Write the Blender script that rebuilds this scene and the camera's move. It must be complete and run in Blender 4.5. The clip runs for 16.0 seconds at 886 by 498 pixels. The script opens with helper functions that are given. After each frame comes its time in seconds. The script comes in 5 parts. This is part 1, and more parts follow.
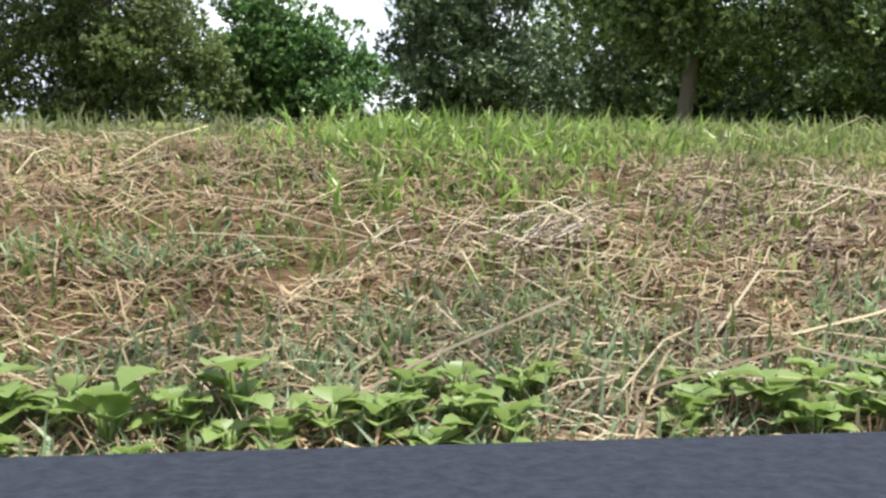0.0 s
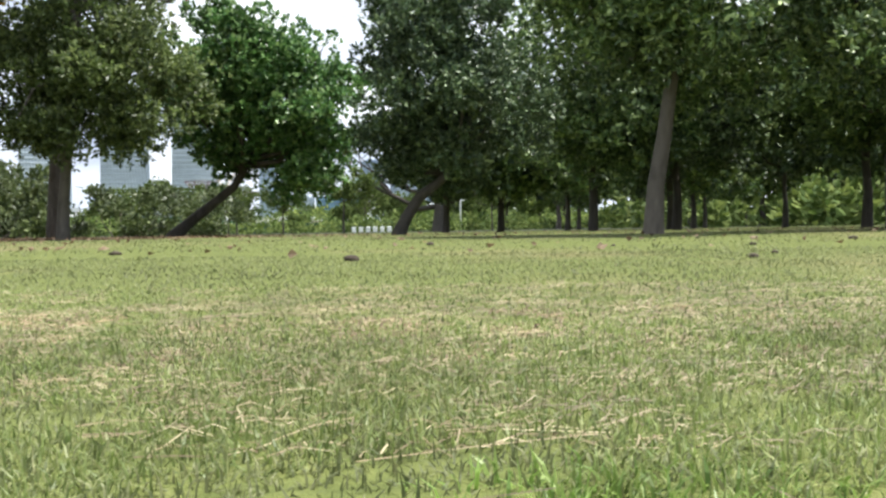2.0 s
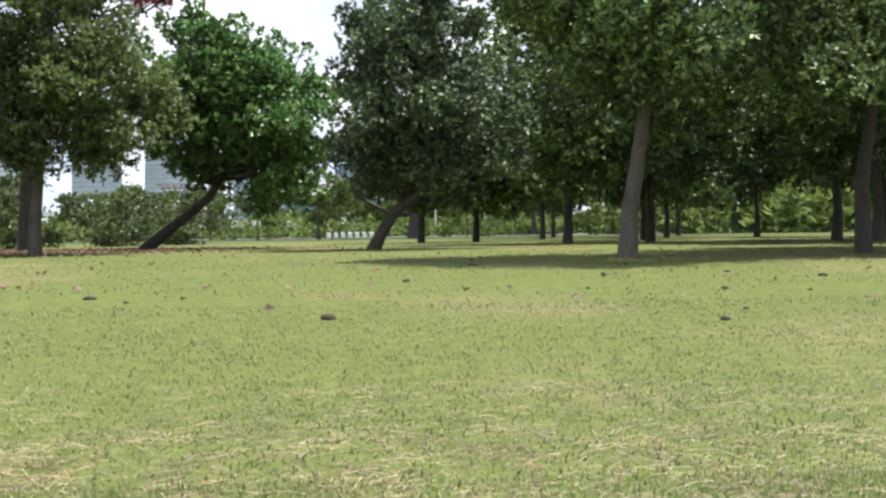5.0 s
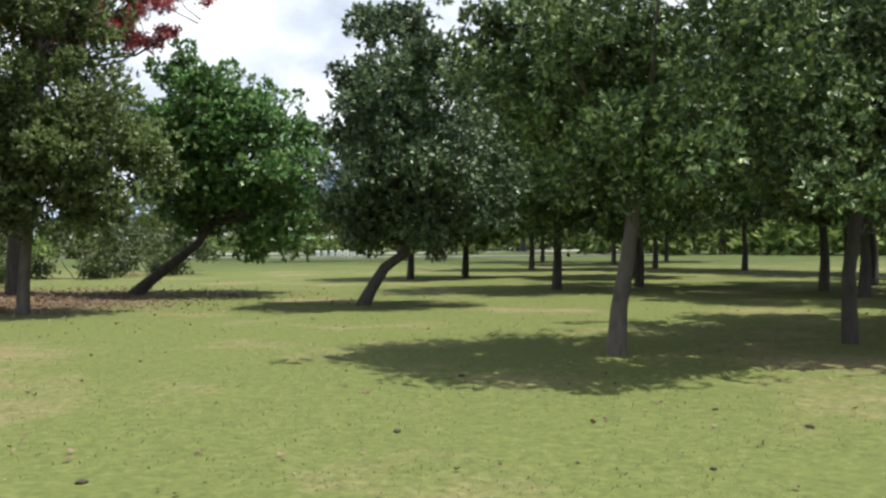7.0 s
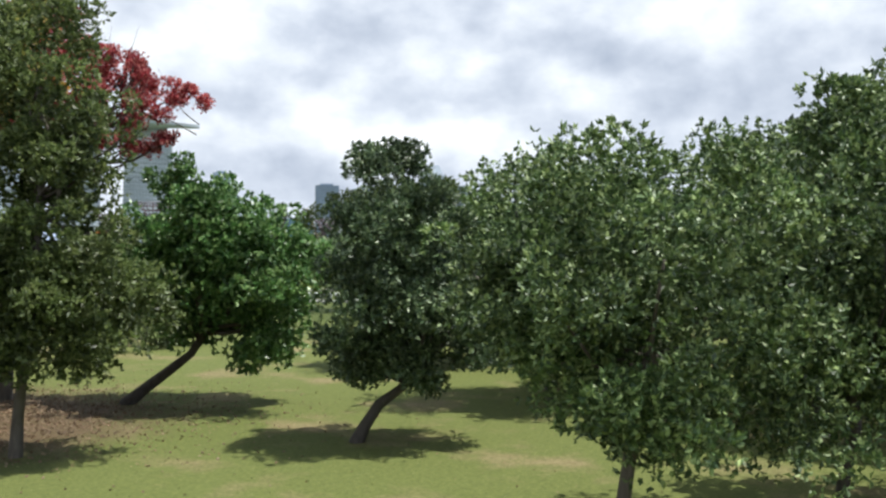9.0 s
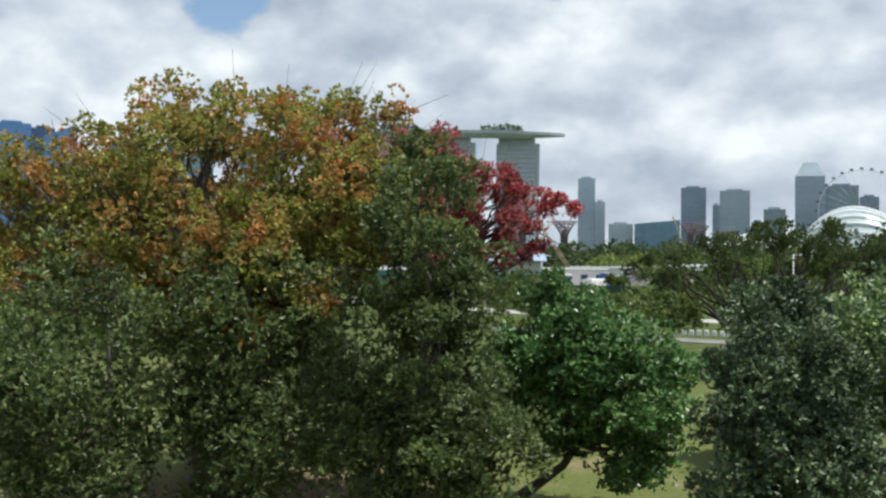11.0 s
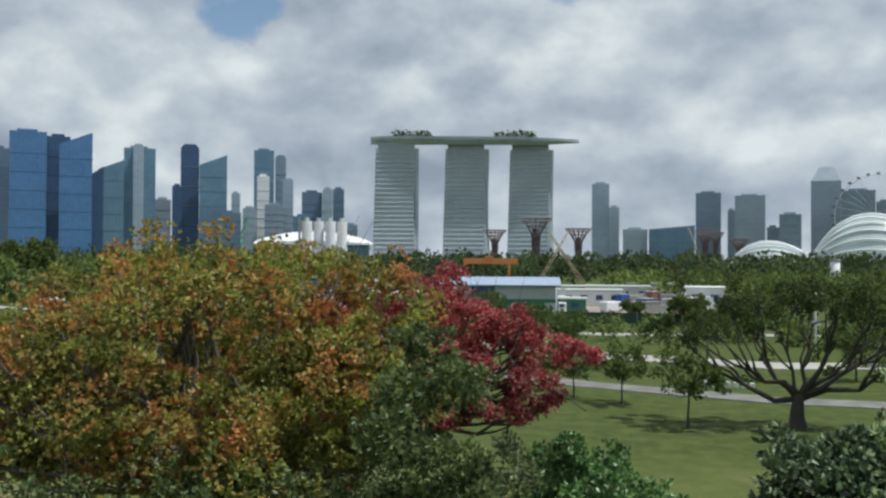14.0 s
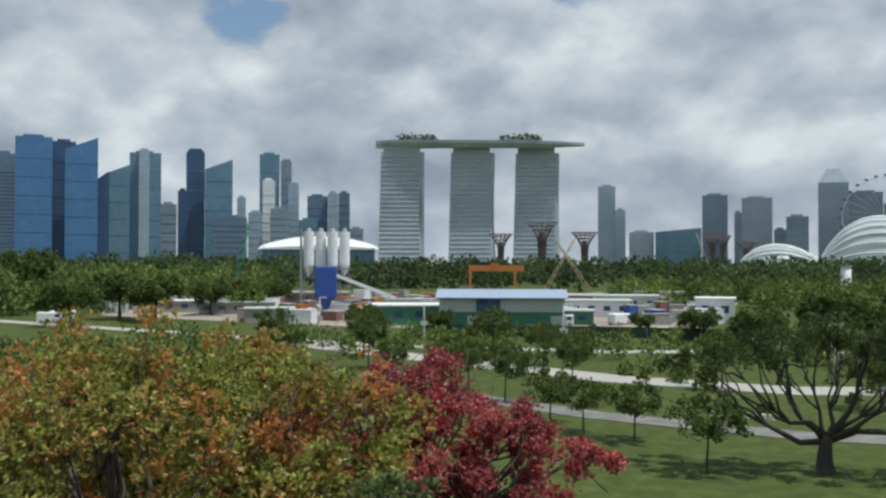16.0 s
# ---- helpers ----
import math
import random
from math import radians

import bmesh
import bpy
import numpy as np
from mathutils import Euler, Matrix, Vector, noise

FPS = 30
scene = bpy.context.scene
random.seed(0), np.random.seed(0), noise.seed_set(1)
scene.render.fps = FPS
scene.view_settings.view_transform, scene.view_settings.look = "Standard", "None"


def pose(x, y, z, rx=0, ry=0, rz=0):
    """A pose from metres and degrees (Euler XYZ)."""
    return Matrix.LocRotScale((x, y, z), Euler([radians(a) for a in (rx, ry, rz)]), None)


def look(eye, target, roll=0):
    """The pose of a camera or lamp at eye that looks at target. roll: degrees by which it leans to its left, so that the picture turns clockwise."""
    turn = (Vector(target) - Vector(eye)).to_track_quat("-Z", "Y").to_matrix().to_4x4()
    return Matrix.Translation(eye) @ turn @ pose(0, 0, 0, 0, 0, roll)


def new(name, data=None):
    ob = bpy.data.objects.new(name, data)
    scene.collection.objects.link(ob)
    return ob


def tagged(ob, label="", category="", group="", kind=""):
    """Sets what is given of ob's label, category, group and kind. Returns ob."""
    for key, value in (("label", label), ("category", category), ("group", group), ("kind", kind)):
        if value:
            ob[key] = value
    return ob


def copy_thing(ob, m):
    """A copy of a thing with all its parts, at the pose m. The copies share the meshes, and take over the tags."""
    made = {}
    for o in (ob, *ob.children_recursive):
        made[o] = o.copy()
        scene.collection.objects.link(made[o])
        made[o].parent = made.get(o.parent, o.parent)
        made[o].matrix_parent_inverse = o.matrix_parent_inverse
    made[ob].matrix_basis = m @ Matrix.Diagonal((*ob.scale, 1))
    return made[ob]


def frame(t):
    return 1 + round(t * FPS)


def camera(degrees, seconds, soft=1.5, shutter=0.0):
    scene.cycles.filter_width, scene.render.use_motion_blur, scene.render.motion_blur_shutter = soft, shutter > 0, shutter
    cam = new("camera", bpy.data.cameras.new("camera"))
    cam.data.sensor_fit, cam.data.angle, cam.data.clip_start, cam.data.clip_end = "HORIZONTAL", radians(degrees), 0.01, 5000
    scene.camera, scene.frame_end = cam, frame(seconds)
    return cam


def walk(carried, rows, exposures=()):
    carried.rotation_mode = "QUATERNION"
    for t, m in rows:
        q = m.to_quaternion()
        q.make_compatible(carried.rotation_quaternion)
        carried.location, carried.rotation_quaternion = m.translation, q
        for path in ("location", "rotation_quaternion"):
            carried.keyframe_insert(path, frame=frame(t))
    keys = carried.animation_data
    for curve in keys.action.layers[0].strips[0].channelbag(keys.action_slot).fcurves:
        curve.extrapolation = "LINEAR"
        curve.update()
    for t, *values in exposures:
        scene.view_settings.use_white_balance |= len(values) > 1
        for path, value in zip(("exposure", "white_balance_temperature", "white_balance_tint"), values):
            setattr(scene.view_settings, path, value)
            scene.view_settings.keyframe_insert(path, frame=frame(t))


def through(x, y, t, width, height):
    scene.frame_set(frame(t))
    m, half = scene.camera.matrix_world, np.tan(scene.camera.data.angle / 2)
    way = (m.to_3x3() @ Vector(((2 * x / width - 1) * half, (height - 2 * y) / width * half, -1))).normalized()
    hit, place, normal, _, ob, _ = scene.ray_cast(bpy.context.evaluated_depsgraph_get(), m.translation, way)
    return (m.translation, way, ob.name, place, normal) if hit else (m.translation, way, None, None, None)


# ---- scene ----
cam = camera(51.0, 16.0, 2.5)
PATH = [
    (0, (-0.032, 0.026, -0.008), (-0.053, 2.025, -0.05), -0.1),
    (0.5, (-0.053, 0.032, 0.004), (-0.007, 2.031, -0.050), -0.3),
    (1, (-0.1, 0.046, 0.043), (-0.06, 2.045, 0.001), -0.3),
    (1.5, (-0.124, 0.084, 0.126), (-0.088, 2.083, 0.085), -0.6),
    (2, (-0.135, 0.122, 0.193), (-0.096, 2.121, 0.154), -0.9),
    (2.5, (-0.161, 0.101, 0.309), (-0.105, 2.1, 0.273), -0.8),
    (3, (-0.159, 0.079, 0.396), (-0.09, 2.078, 0.359), -0.7),
    (3.5, (-0.164, 0.075, 0.403), (-0.087, 2.073, 0.37), -0.5),
    (4, (-0.157, 0.122, 0.382), (-0.077, 2.12, 0.349), -0.7),
    (6.5, (-0.125, 0.061, 0.818), (-0.014, 2.057, 0.792), -0.5),
    (7, (-0.147, 0.075, 1.341), (-0.03, 2.072, 1.324), -0.4),
    (7.5, (-0.155, 0.045, 1.897), (-0.029, 2.041, 1.887), -0.3),
    (8, (-0.169, -0.024, 2.479), (-0.035, 1.971, 2.476), 0.1),
    (8.5, (-0.232, -0.036, 3.192), (-0.089, 1.959, 3.189), 0.2),
    (9, (-0.268, 0.005, 3.69), (-0.129, 2.0, 3.705), 0.6),
    (9.5, (-0.318, -0.205, 4.369), (-0.656, 1.766, 4.376), 0.5),
    (10, (-0.354, -0.217, 5.014), (-0.974, 1.685, 5.023), 0.5),
    (10.2, (-0.357, -0.161, 5.254), (-0.978, 1.74, 5.265), 0.5),
    (12.5, (-0.816, 1.848, 8.124), (-1.456, 3.742, 8.147), 0.3),
    (13, (-0.836, 1.996, 8.621), (-1.478, 3.89, 8.646), 0.3),
    (13.5, (-0.858, 2.09, 9.164), (-1.507, 3.981, 9.187), 0.2),
    (14, (-0.982, 2.42, 9.662), (-1.636, 4.31, 9.687), 0.3),
    (14.5, (-1.107, 3.131, 10.149), (-1.766, 5.019, 10.178), 0.3),
    (15, (-1.26, 3.999, 10.632), (-1.92, 5.886, 10.663), 0.2),
    (15.5, (-1.566, 4.941, 10.99), (-2.228, 6.828, 11.021), 0.2),
    (16, (-1.855, 5.948, 11.27), (-2.521, 7.833, 11.301), 0.1),
]
walk(cam, [(t, look(eye, target, roll)) for t, eye, target, roll in PATH], [(0.0, 0.9, 6500, 10), (4.0, 0.9, 6500, 10), (6.5, 0.6, 6500, 10), (9.0, 0.35, 6500, 9), (12.5, -0.2, 6350, 4), (16.0, -0.4, 6350, 4)])

# ---- light ----
SUN_FROM = Vector((0.55, 0.02, 1.4)).normalized()
world = bpy.data.worlds.new("sky")
scene.world = world
world.use_nodes = True
wn, wl = world.node_tree.nodes, world.node_tree.links
wn.clear()
w_out, w_mix = wn.new("ShaderNodeOutputWorld"), wn.new("ShaderNodeMixShader")
w_clear, w_cloud = wn.new("ShaderNodeBackground"), wn.new("ShaderNodeBackground")
sky = wn.new("ShaderNodeTexSky")
sky.sky_type, sky.sun_disc = "NISHITA", False
sky.sun_elevation = math.asin(SUN_FROM.z)
sky.sun_rotation = math.atan2(SUN_FROM.x, SUN_FROM.y)
w_clear.inputs[1].default_value = 0.14
w_cloud.inputs[1].default_value = 0.95
wl.new(sky.outputs[0], w_clear.inputs[0])
w_co = wn.new("ShaderNodeTexCoord")


def w_math(op, a, b=0.0, c=0.0):
    n = wn.new("ShaderNodeMath")
    n.operation = op
    for sock, v in zip(n.inputs, (a, b, c)):
        if isinstance(v, (int, float)):
            sock.default_value = v
        else:
            wl.new(v, sock)
    return n.outputs[0]


def cloud_noise(scale, detail, rough, shift, warp=0.2):
    """Billows over the whole sky, flattened towards the horizon."""
    m, n = wn.new("ShaderNodeMapping"), wn.new("ShaderNodeTexNoise")
    m.inputs["Scale"].default_value, m.inputs["Location"].default_value = (1.0, 1.0, 1.5), shift
    n.inputs["Scale"].default_value, n.inputs["Detail"].default_value = scale, detail
    n.inputs["Roughness"].default_value, n.inputs["Distortion"].default_value = rough, warp
    wl.new(w_co.outputs["Generated"], m.inputs[0])
    wl.new(m.outputs[0], n.inputs["Vector"])
    return n.outputs[0]


def sky_gap(direction, radius, depth):
    """A break in the cloud round one direction."""
    d, r = wn.new("ShaderNodeVectorMath"), wn.new("ShaderNodeMapRange")
    d.operation = "DISTANCE"
    d.inputs[1].default_value = direction
    wl.new(w_co.outputs["Generated"], d.inputs[0])
    wl.new(d.outputs["Value"], r.inputs[0])
    r.inputs[1].default_value, r.inputs[2].default_value = 0.0, radius
    r.inputs[3].default_value, r.inputs[4].default_value = depth, 0.0
    return r.outputs[0]


def w_ramp(fac, *stops):
    r = wn.new("ShaderNodeValToRGB")
    while len(r.color_ramp.elements) < len(stops):
        r.color_ramp.elements.new(0.5)
    for e, (p, c) in zip(r.color_ramp.elements, stops):
        e.position, e.color = p, (*c, 1)
    wl.new(fac, r.inputs[0])
    return r.outputs[0]


# billows: bright where the cloud thins out upwards, grey in their thick bases
w_low = cloud_noise(6.6, 8, 0.48, (3.1, 0.4, 1.7), 0.0)
w_high = cloud_noise(6.6, 8, 0.48, (3.1, 0.4, 1.755), 0.0)
w_fine = cloud_noise(14.0, 7, 0.5, (0.7, 2.4, 0.3), 0.1)
w_relief = w_math("MULTIPLY_ADD", w_math("SUBTRACT", w_low, w_high), 2.1, 0.57)
w_relief = w_math("ADD", w_relief, w_math("MULTIPLY_ADD", w_low, -1.25, 0.625))
w_relief = w_math("ADD", w_relief, w_math("MULTIPLY_ADD", w_fine, 0.55, -0.275))
w_tone = w_ramp(w_relief, (0.18, (0.38, 0.44, 0.55)), (0.48, (0.58, 0.64, 0.745)), (0.70, (0.77, 0.825, 0.905)), (0.90, (1.0, 1.04, 1.08)))
# the sun shines through a wide break overhead; smaller breaks lower down
w_gaps = w_math("ADD", sky_gap((-0.500, 0.829, 0.25), 0.075, 0.36), sky_gap((-0.200, 0.94, 0.285), 0.05, 0.30))
w_gaps = w_math("ADD", w_gaps, sky_gap(tuple(SUN_FROM), 1.15, 0.75))
w_cover = w_ramp(w_math("SUBTRACT", w_math("MULTIPLY_ADD", w_fine, 0.6, w_math("MULTIPLY", w_low, 0.4)), w_gaps), (0.20, (0, 0, 0)), (0.30, (1, 1, 1)))
wl.new(w_tone, w_cloud.inputs[0])
wl.new(w_cover, w_mix.inputs[0])
wl.new(w_clear.outputs[0], w_mix.inputs[1]), wl.new(w_cloud.outputs[0], w_mix.inputs[2])
wl.new(w_mix.outputs[0], w_out.inputs[0])

sun = new("sun", bpy.data.lights.new("sun", "SUN"))
sun.data.energy, sun.data.angle, sun.data.color = 5.0, radians(0.6), (1.0, 0.97, 0.91)
sun.matrix_world = look(SUN_FROM * 50, (0, 0, 0))


# ---- materials ----
class Mat:
    """A node material with short calls for its nodes."""

    def __init__(self, name, rough=0.7, metal=0.0, spec=0.5):
        self.m = bpy.data.materials.new(name)
        self.m.use_nodes = True
        self.n, self.l = self.m.node_tree.nodes, self.m.node_tree.links
        self.p = self.n["Principled BSDF"]
        self.p.inputs["Roughness"].default_value, self.p.inputs["Metallic"].default_value = rough, metal
        self.p.inputs["Specular IOR Level"].default_value = spec
        self.co = None

    def link(self, a, b):
        self.l.new(a, b)

    def coords(self):
        if not self.co:
            self.co = self.n.new("ShaderNodeTexCoord")
        return self.co.outputs["Object"]

    def place(self):
        return self.n.new("ShaderNodeNewGeometry").outputs["Position"]

    def noise(self, scale, detail=4, rough=0.55, vector=None, stretch=None):
        n = self.n.new("ShaderNodeTexNoise")
        n.inputs["Scale"].default_value, n.inputs["Detail"].default_value, n.inputs["Roughness"].default_value = scale, detail, rough
        v = vector or self.coords()
        if stretch:
            s = self.n.new("ShaderNodeMapping")
            s.inputs["Scale"].default_value = stretch
            self.link(v, s.inputs[0])
            v = s.outputs[0]
        self.link(v, n.inputs["Vector"])
        return n.outputs[0]

    def ramp(self, fac, *stops):
        r = self.n.new("ShaderNodeValToRGB")
        e = r.color_ramp.elements
        while len(e) < len(stops):
            e.new(0.5)
        for k, (pos, col) in zip(e, stops):
            k.position = pos
            k.color = (*col, 1) if len(col) == 3 else col
        self.link(fac, r.inputs[0])
        return r.outputs[0]

    def mix(self, fac, a, b, blend="MIX"):
        x = self.n.new("ShaderNodeMix")
        x.data_type, x.blend_type = "RGBA", blend
        for sock, v in ((x.inputs[0], fac), (x.inputs[6], a), (x.inputs[7], b)):
            if isinstance(v, (int, float)):
                sock.default_value = v
            elif isinstance(v, tuple):
                sock.default_value = (*v, 1)
            else:
                self.link(v, sock)
        return x.outputs[2]

    def colour(self, c):
        if isinstance(c, tuple):
            self.p.inputs["Base Color"].default_value = (*c, 1)
        else:
            self.link(c, self.p.inputs["Base Color"])
        return self

    def bump(self, fac, dist=0.01, strength=0.6):
        b = self.n.new("ShaderNodeBump")
        b.inputs["Distance"].default_value, b.inputs["Strength"].default_value = dist, strength
        self.link(fac, b.inputs["Height"])
        self.link(b.outputs[0], self.p.inputs["Normal"])
        return self

    def island(self):
        return self.n.new("ShaderNodeNewGeometry").outputs["Random Per Island"]

    def chance(self):
        return self.n.new("ShaderNodeObjectInfo").outputs["Random"]


def plain(name, c, rough=0.6, metal=0.0, scale=3.0, amount=0.25):
    """Painted or cast surface: one colour with soiling at two scales."""
    m = Mat(name, rough, metal)
    dark = tuple(v * (1 - amount) for v in c)
    big = m.ramp(m.noise(scale, 5), (0.35, dark), (0.65, c))
    m.colour(m.mix(m.ramp(m.noise(scale * 9, 3), (0.3, (0.25,) * 3), (0.7, (0.0,) * 3)), big, dark))
    m.bump(m.noise(scale * 12, 4), 0.01, 0.2)
    return m.m


def foliage(name, dark, mid, light, through=0.3, rough=0.45, patch=0.8, accent=None):
    """Leaves: each its own shade, in larger drifts through the crown, with light passing through."""
    m = Mat(name, rough, 0.0, 0.5)
    own = m.ramp(m.island(), (0.0, dark), (0.55, mid), (1.0, light))
    drift = m.ramp(m.noise(patch, 3), (0.35, (0.55,) * 3), (0.65, (1.15,) * 3))
    c = m.mix(1.0, own, drift, "MULTIPLY")
    if accent:
        where = m.ramp(m.noise(patch * 0.8, 5), (0.48, (0, 0, 0)), (0.64, (0.88,) * 3))
        c = m.mix(where, c, m.ramp(m.island(), (0.0, accent[0]), (1.0, accent[1])))
    m.colour(c)
    t, s = m.n.new("ShaderNodeBsdfTranslucent"), m.n.new("ShaderNodeMixShader")
    m.link(c, t.inputs[0])
    s.inputs[0].default_value = through
    m.link(m.p.outputs[0], s.inputs[1]), m.link(t.outputs[0], s.inputs[2])
    m.link(s.outputs[0], m.n["Material Output"].inputs[0])
    return m.m


def bark_material(name, c0, c1):
    m = Mat(name, 0.9)
    n = m.noise(9, 6, 0.65, stretch=(1, 1, 0.25))
    m.colour(m.mix(m.ramp(m.noise(2.2, 3), (0.4, (0, 0, 0)), (0.6, (1, 1, 1))), m.ramp(n, (0.3, c0), (0.7, c1)), m.ramp(n, (0.3, c1), (0.7, c0))))
    m.bump(n, 0.02, 0.8)
    return m.m


def ground_material():
    m = Mat("turf", 0.95, 0.0, 0.15)
    v = m.place()
    fine = m.noise(14, 6, 0.7, v)
    drift = m.noise(0.35, 5, 0.6, v)
    green = m.ramp(fine, (0.3, (0.072, 0.092, 0.027)), (0.55, (0.118, 0.138, 0.040)), (0.8, (0.185, 0.19, 0.07)))
    dry = m.ramp(fine, (0.3, (0.12, 0.085, 0.045)), (0.7, (0.33, 0.26, 0.15)))
    c = m.mix(m.ramp(drift, (0.52, (0, 0, 0)), (0.68, (0.75,) * 3)), green, dry)
    # darker grass colour farther out, with an uneven border
    far_sep, far_add, far_map = m.n.new("ShaderNodeSeparateXYZ"), m.n.new("ShaderNodeMath"), m.n.new("ShaderNodeMapRange")
    m.link(v, far_sep.inputs[0])
    far_add.operation = "MULTIPLY_ADD"
    m.link(m.noise(0.12, 4, 0.6, v), far_add.inputs[0])
    far_add.inputs[1].default_value = 24.0
    m.link(far_sep.outputs[1], far_add.inputs[2])
    far_map.inputs[1].default_value, far_map.inputs[2].default_value = 48.0, 62.0
    m.link(far_add.outputs[0], far_map.inputs[0])
    far_grass = m.ramp(m.noise(0.8, 6, 0.7, v), (0.3, (0.04, 0.055, 0.016)), (0.55, (0.07, 0.092, 0.024)), (0.8, (0.12, 0.125, 0.045)))
    c = m.mix(far_map.outputs[0], c, far_grass)
    # bare earth under the autumn trees, its brown darkened to hold their shade
    spot = m.n.new("ShaderNodeVectorMath")
    spot.operation = "DISTANCE"
    flat = m.n.new("ShaderNodeMapping")
    flat.inputs["Scale"].default_value = (1.0, 1.15, 0.0)
    m.link(v, flat.inputs[0])
    wob = m.n.new("ShaderNodeVectorMath")
    wob.operation = "MULTIPLY_ADD"
    nz = m.n.new("ShaderNodeTexNoise")
    nz.inputs["Scale"].default_value = 0.5
    m.link(v, nz.inputs["Vector"])
    m.link(nz.outputs["Color"], wob.inputs[0])
    wob.inputs[1].default_value = (4, 4, 0)
    m.link(flat.outputs[0], wob.inputs[2])
    m.link(wob.outputs[0], spot.inputs[0])
    spot.inputs[1].default_value = (-8.6, 25.0, 0)
    scaled = m.n.new("ShaderNodeMapRange")
    scaled.inputs[1].default_value, scaled.inputs[2].default_value = 4.2, 6.6
    scaled.inputs[3].default_value, scaled.inputs[4].default_value = 0.85, 0.0
    m.link(spot.outputs["Value"], scaled.inputs[0])
    c = m.mix(scaled.outputs[0], c, m.ramp(fine, (0.3, (0.055, 0.034, 0.022)), (0.7, (0.145, 0.098, 0.062))))
    # mown litter on the bank beside the path
    sep = m.n.new("ShaderNodeSeparateXYZ")
    m.link(v, sep.inputs[0])
    near = m.n.new("ShaderNodeMapRange")
    near.inputs[1].default_value, near.inputs[2].default_value = 0.50, 0.60
    near.inputs[3].default_value, near.inputs[4].default_value = 0.9, 0.0
    m.link(sep.outputs[1], near.inputs[0])
    soil = m.ramp(m.noise(60, 5, 0.7, v), (0.3, (0.042, 0.021, 0.013)), (0.7, (0.125, 0.07, 0.04)))
    m.colour(m.mix(near.outputs[0], c, soil))
    m.bump(fine, 0.03, 0.7)
    return m.m


def asphalt_material():
    m = Mat("asphalt", 0.95, 0.0, 0.15)
    g = m.noise(240, 4, 0.7)
    m.colour(m.mix(m.ramp(m.noise(3, 4), (0.4, (0, 0, 0)), (0.6, (0.6,) * 3)), m.ramp(g, (0.35, (0.013, 0.016, 0.023)), (0.65, (0.025, 0.03, 0.042))), (0.022, 0.027, 0.038)))
    m.bump(g, 0.002, 0.5)
    return m.m


def facade_material(name, glass, line, floor=4.0, bay=6.0, rough=0.25, metal=0.3):
    """Curtain wall of a tower far off: storeys and bays as faint joints, panes of uneven tint."""
    m = Mat(name, rough, metal)
    b = m.n.new("ShaderNodeTexBrick")
    b.offset = 0.0
    for k, v in (("Scale", 1.0), ("Mortar Size", 0.5), ("Mortar Smooth", 0.3), ("Brick Width", bay), ("Row Height", floor)):
        b.inputs[k].default_value = v
    b.inputs["Color1"].default_value = (*glass, 1)
    b.inputs["Color2"].default_value = (*(v * 0.8 for v in glass), 1)
    b.inputs["Mortar"].default_value = (*line, 1)
    sep, com, add = m.n.new("ShaderNodeSeparateXYZ"), m.n.new("ShaderNodeCombineXYZ"), m.n.new("ShaderNodeMath")
    m.link(m.coords(), sep.inputs[0])
    m.link(sep.outputs[0], add.inputs[0]), m.link(sep.outputs[1], add.inputs[1])
    m.link(add.outputs[0], com.inputs[0]), m.link(sep.outputs[2], com.inputs[1])
    m.link(com.outputs[0], b.inputs["Vector"])
    m.colour(m.mix(m.ramp(m.noise(0.02, 3), (0.4, (0, 0, 0)), (0.6, (0.35,) * 3)), b.outputs[0], tuple(v * 0.7 for v in glass)))
    return m.m


TURF, ASPHALT = ground_material(), asphalt_material()
BARK = bark_material("bark", (0.05, 0.042, 0.034), (0.16, 0.14, 0.115))
BARK_DARK = bark_material("bark_dark", (0.03, 0.026, 0.022), (0.09, 0.078, 0.064))
LEAF = foliage("leaf_green", (0.038, 0.075, 0.028), (0.115, 0.195, 0.058), (0.37, 0.47, 0.18), 0.14, 0.5)
LEAF_BRIGHT = foliage("leaf_bright", (0.05, 0.12, 0.035), (0.115, 0.25, 0.065), (0.33, 0.48, 0.18), 0.25, 0.36)
LEAF_DARK = foliage("leaf_dark", (0.038, 0.07, 0.032), (0.09, 0.15, 0.065), (0.27, 0.35, 0.17), 0.14, 0.48)
LEAF_OLIVE = foliage("leaf_olive", (0.06, 0.09, 0.03), (0.13, 0.185, 0.055), (0.27, 0.33, 0.12), 0.42)
LEAF_ORANGE = foliage("leaf_orange", (0.14, 0.17, 0.028), (0.29, 0.315, 0.055), (0.52, 0.52, 0.155), 0.45, 0.5, 1.25, ((0.46, 0.14, 0.042), (0.72, 0.33, 0.125)))
LEAF_RED = foliage("leaf_red", (0.22, 0.027, 0.036), (0.46, 0.065, 0.08), (0.74, 0.36, 0.30), 0.45, 0.5, 0.7)
LEAF_BUSH = foliage("leaf_bush", (0.06, 0.09, 0.03), (0.11, 0.15, 0.05), (0.19, 0.23, 0.09))
LEAF_PARK = foliage("leaf_park", (0.06, 0.10, 0.026), (0.125, 0.18, 0.042), (0.22, 0.27, 0.075), 0.3, 0.95, 0.05)
LEAF_UMBRELLA = foliage("leaf_umbrella", (0.04, 0.066, 0.02), (0.08, 0.118, 0.033), (0.15, 0.185, 0.06), 0.3, 0.95, 0.3)
LEAF_FAR = foliage("leaf_far", (0.038, 0.064, 0.024), (0.075, 0.112, 0.04), (0.13, 0.165, 0.064), 0.35, 0.95, 0.012)
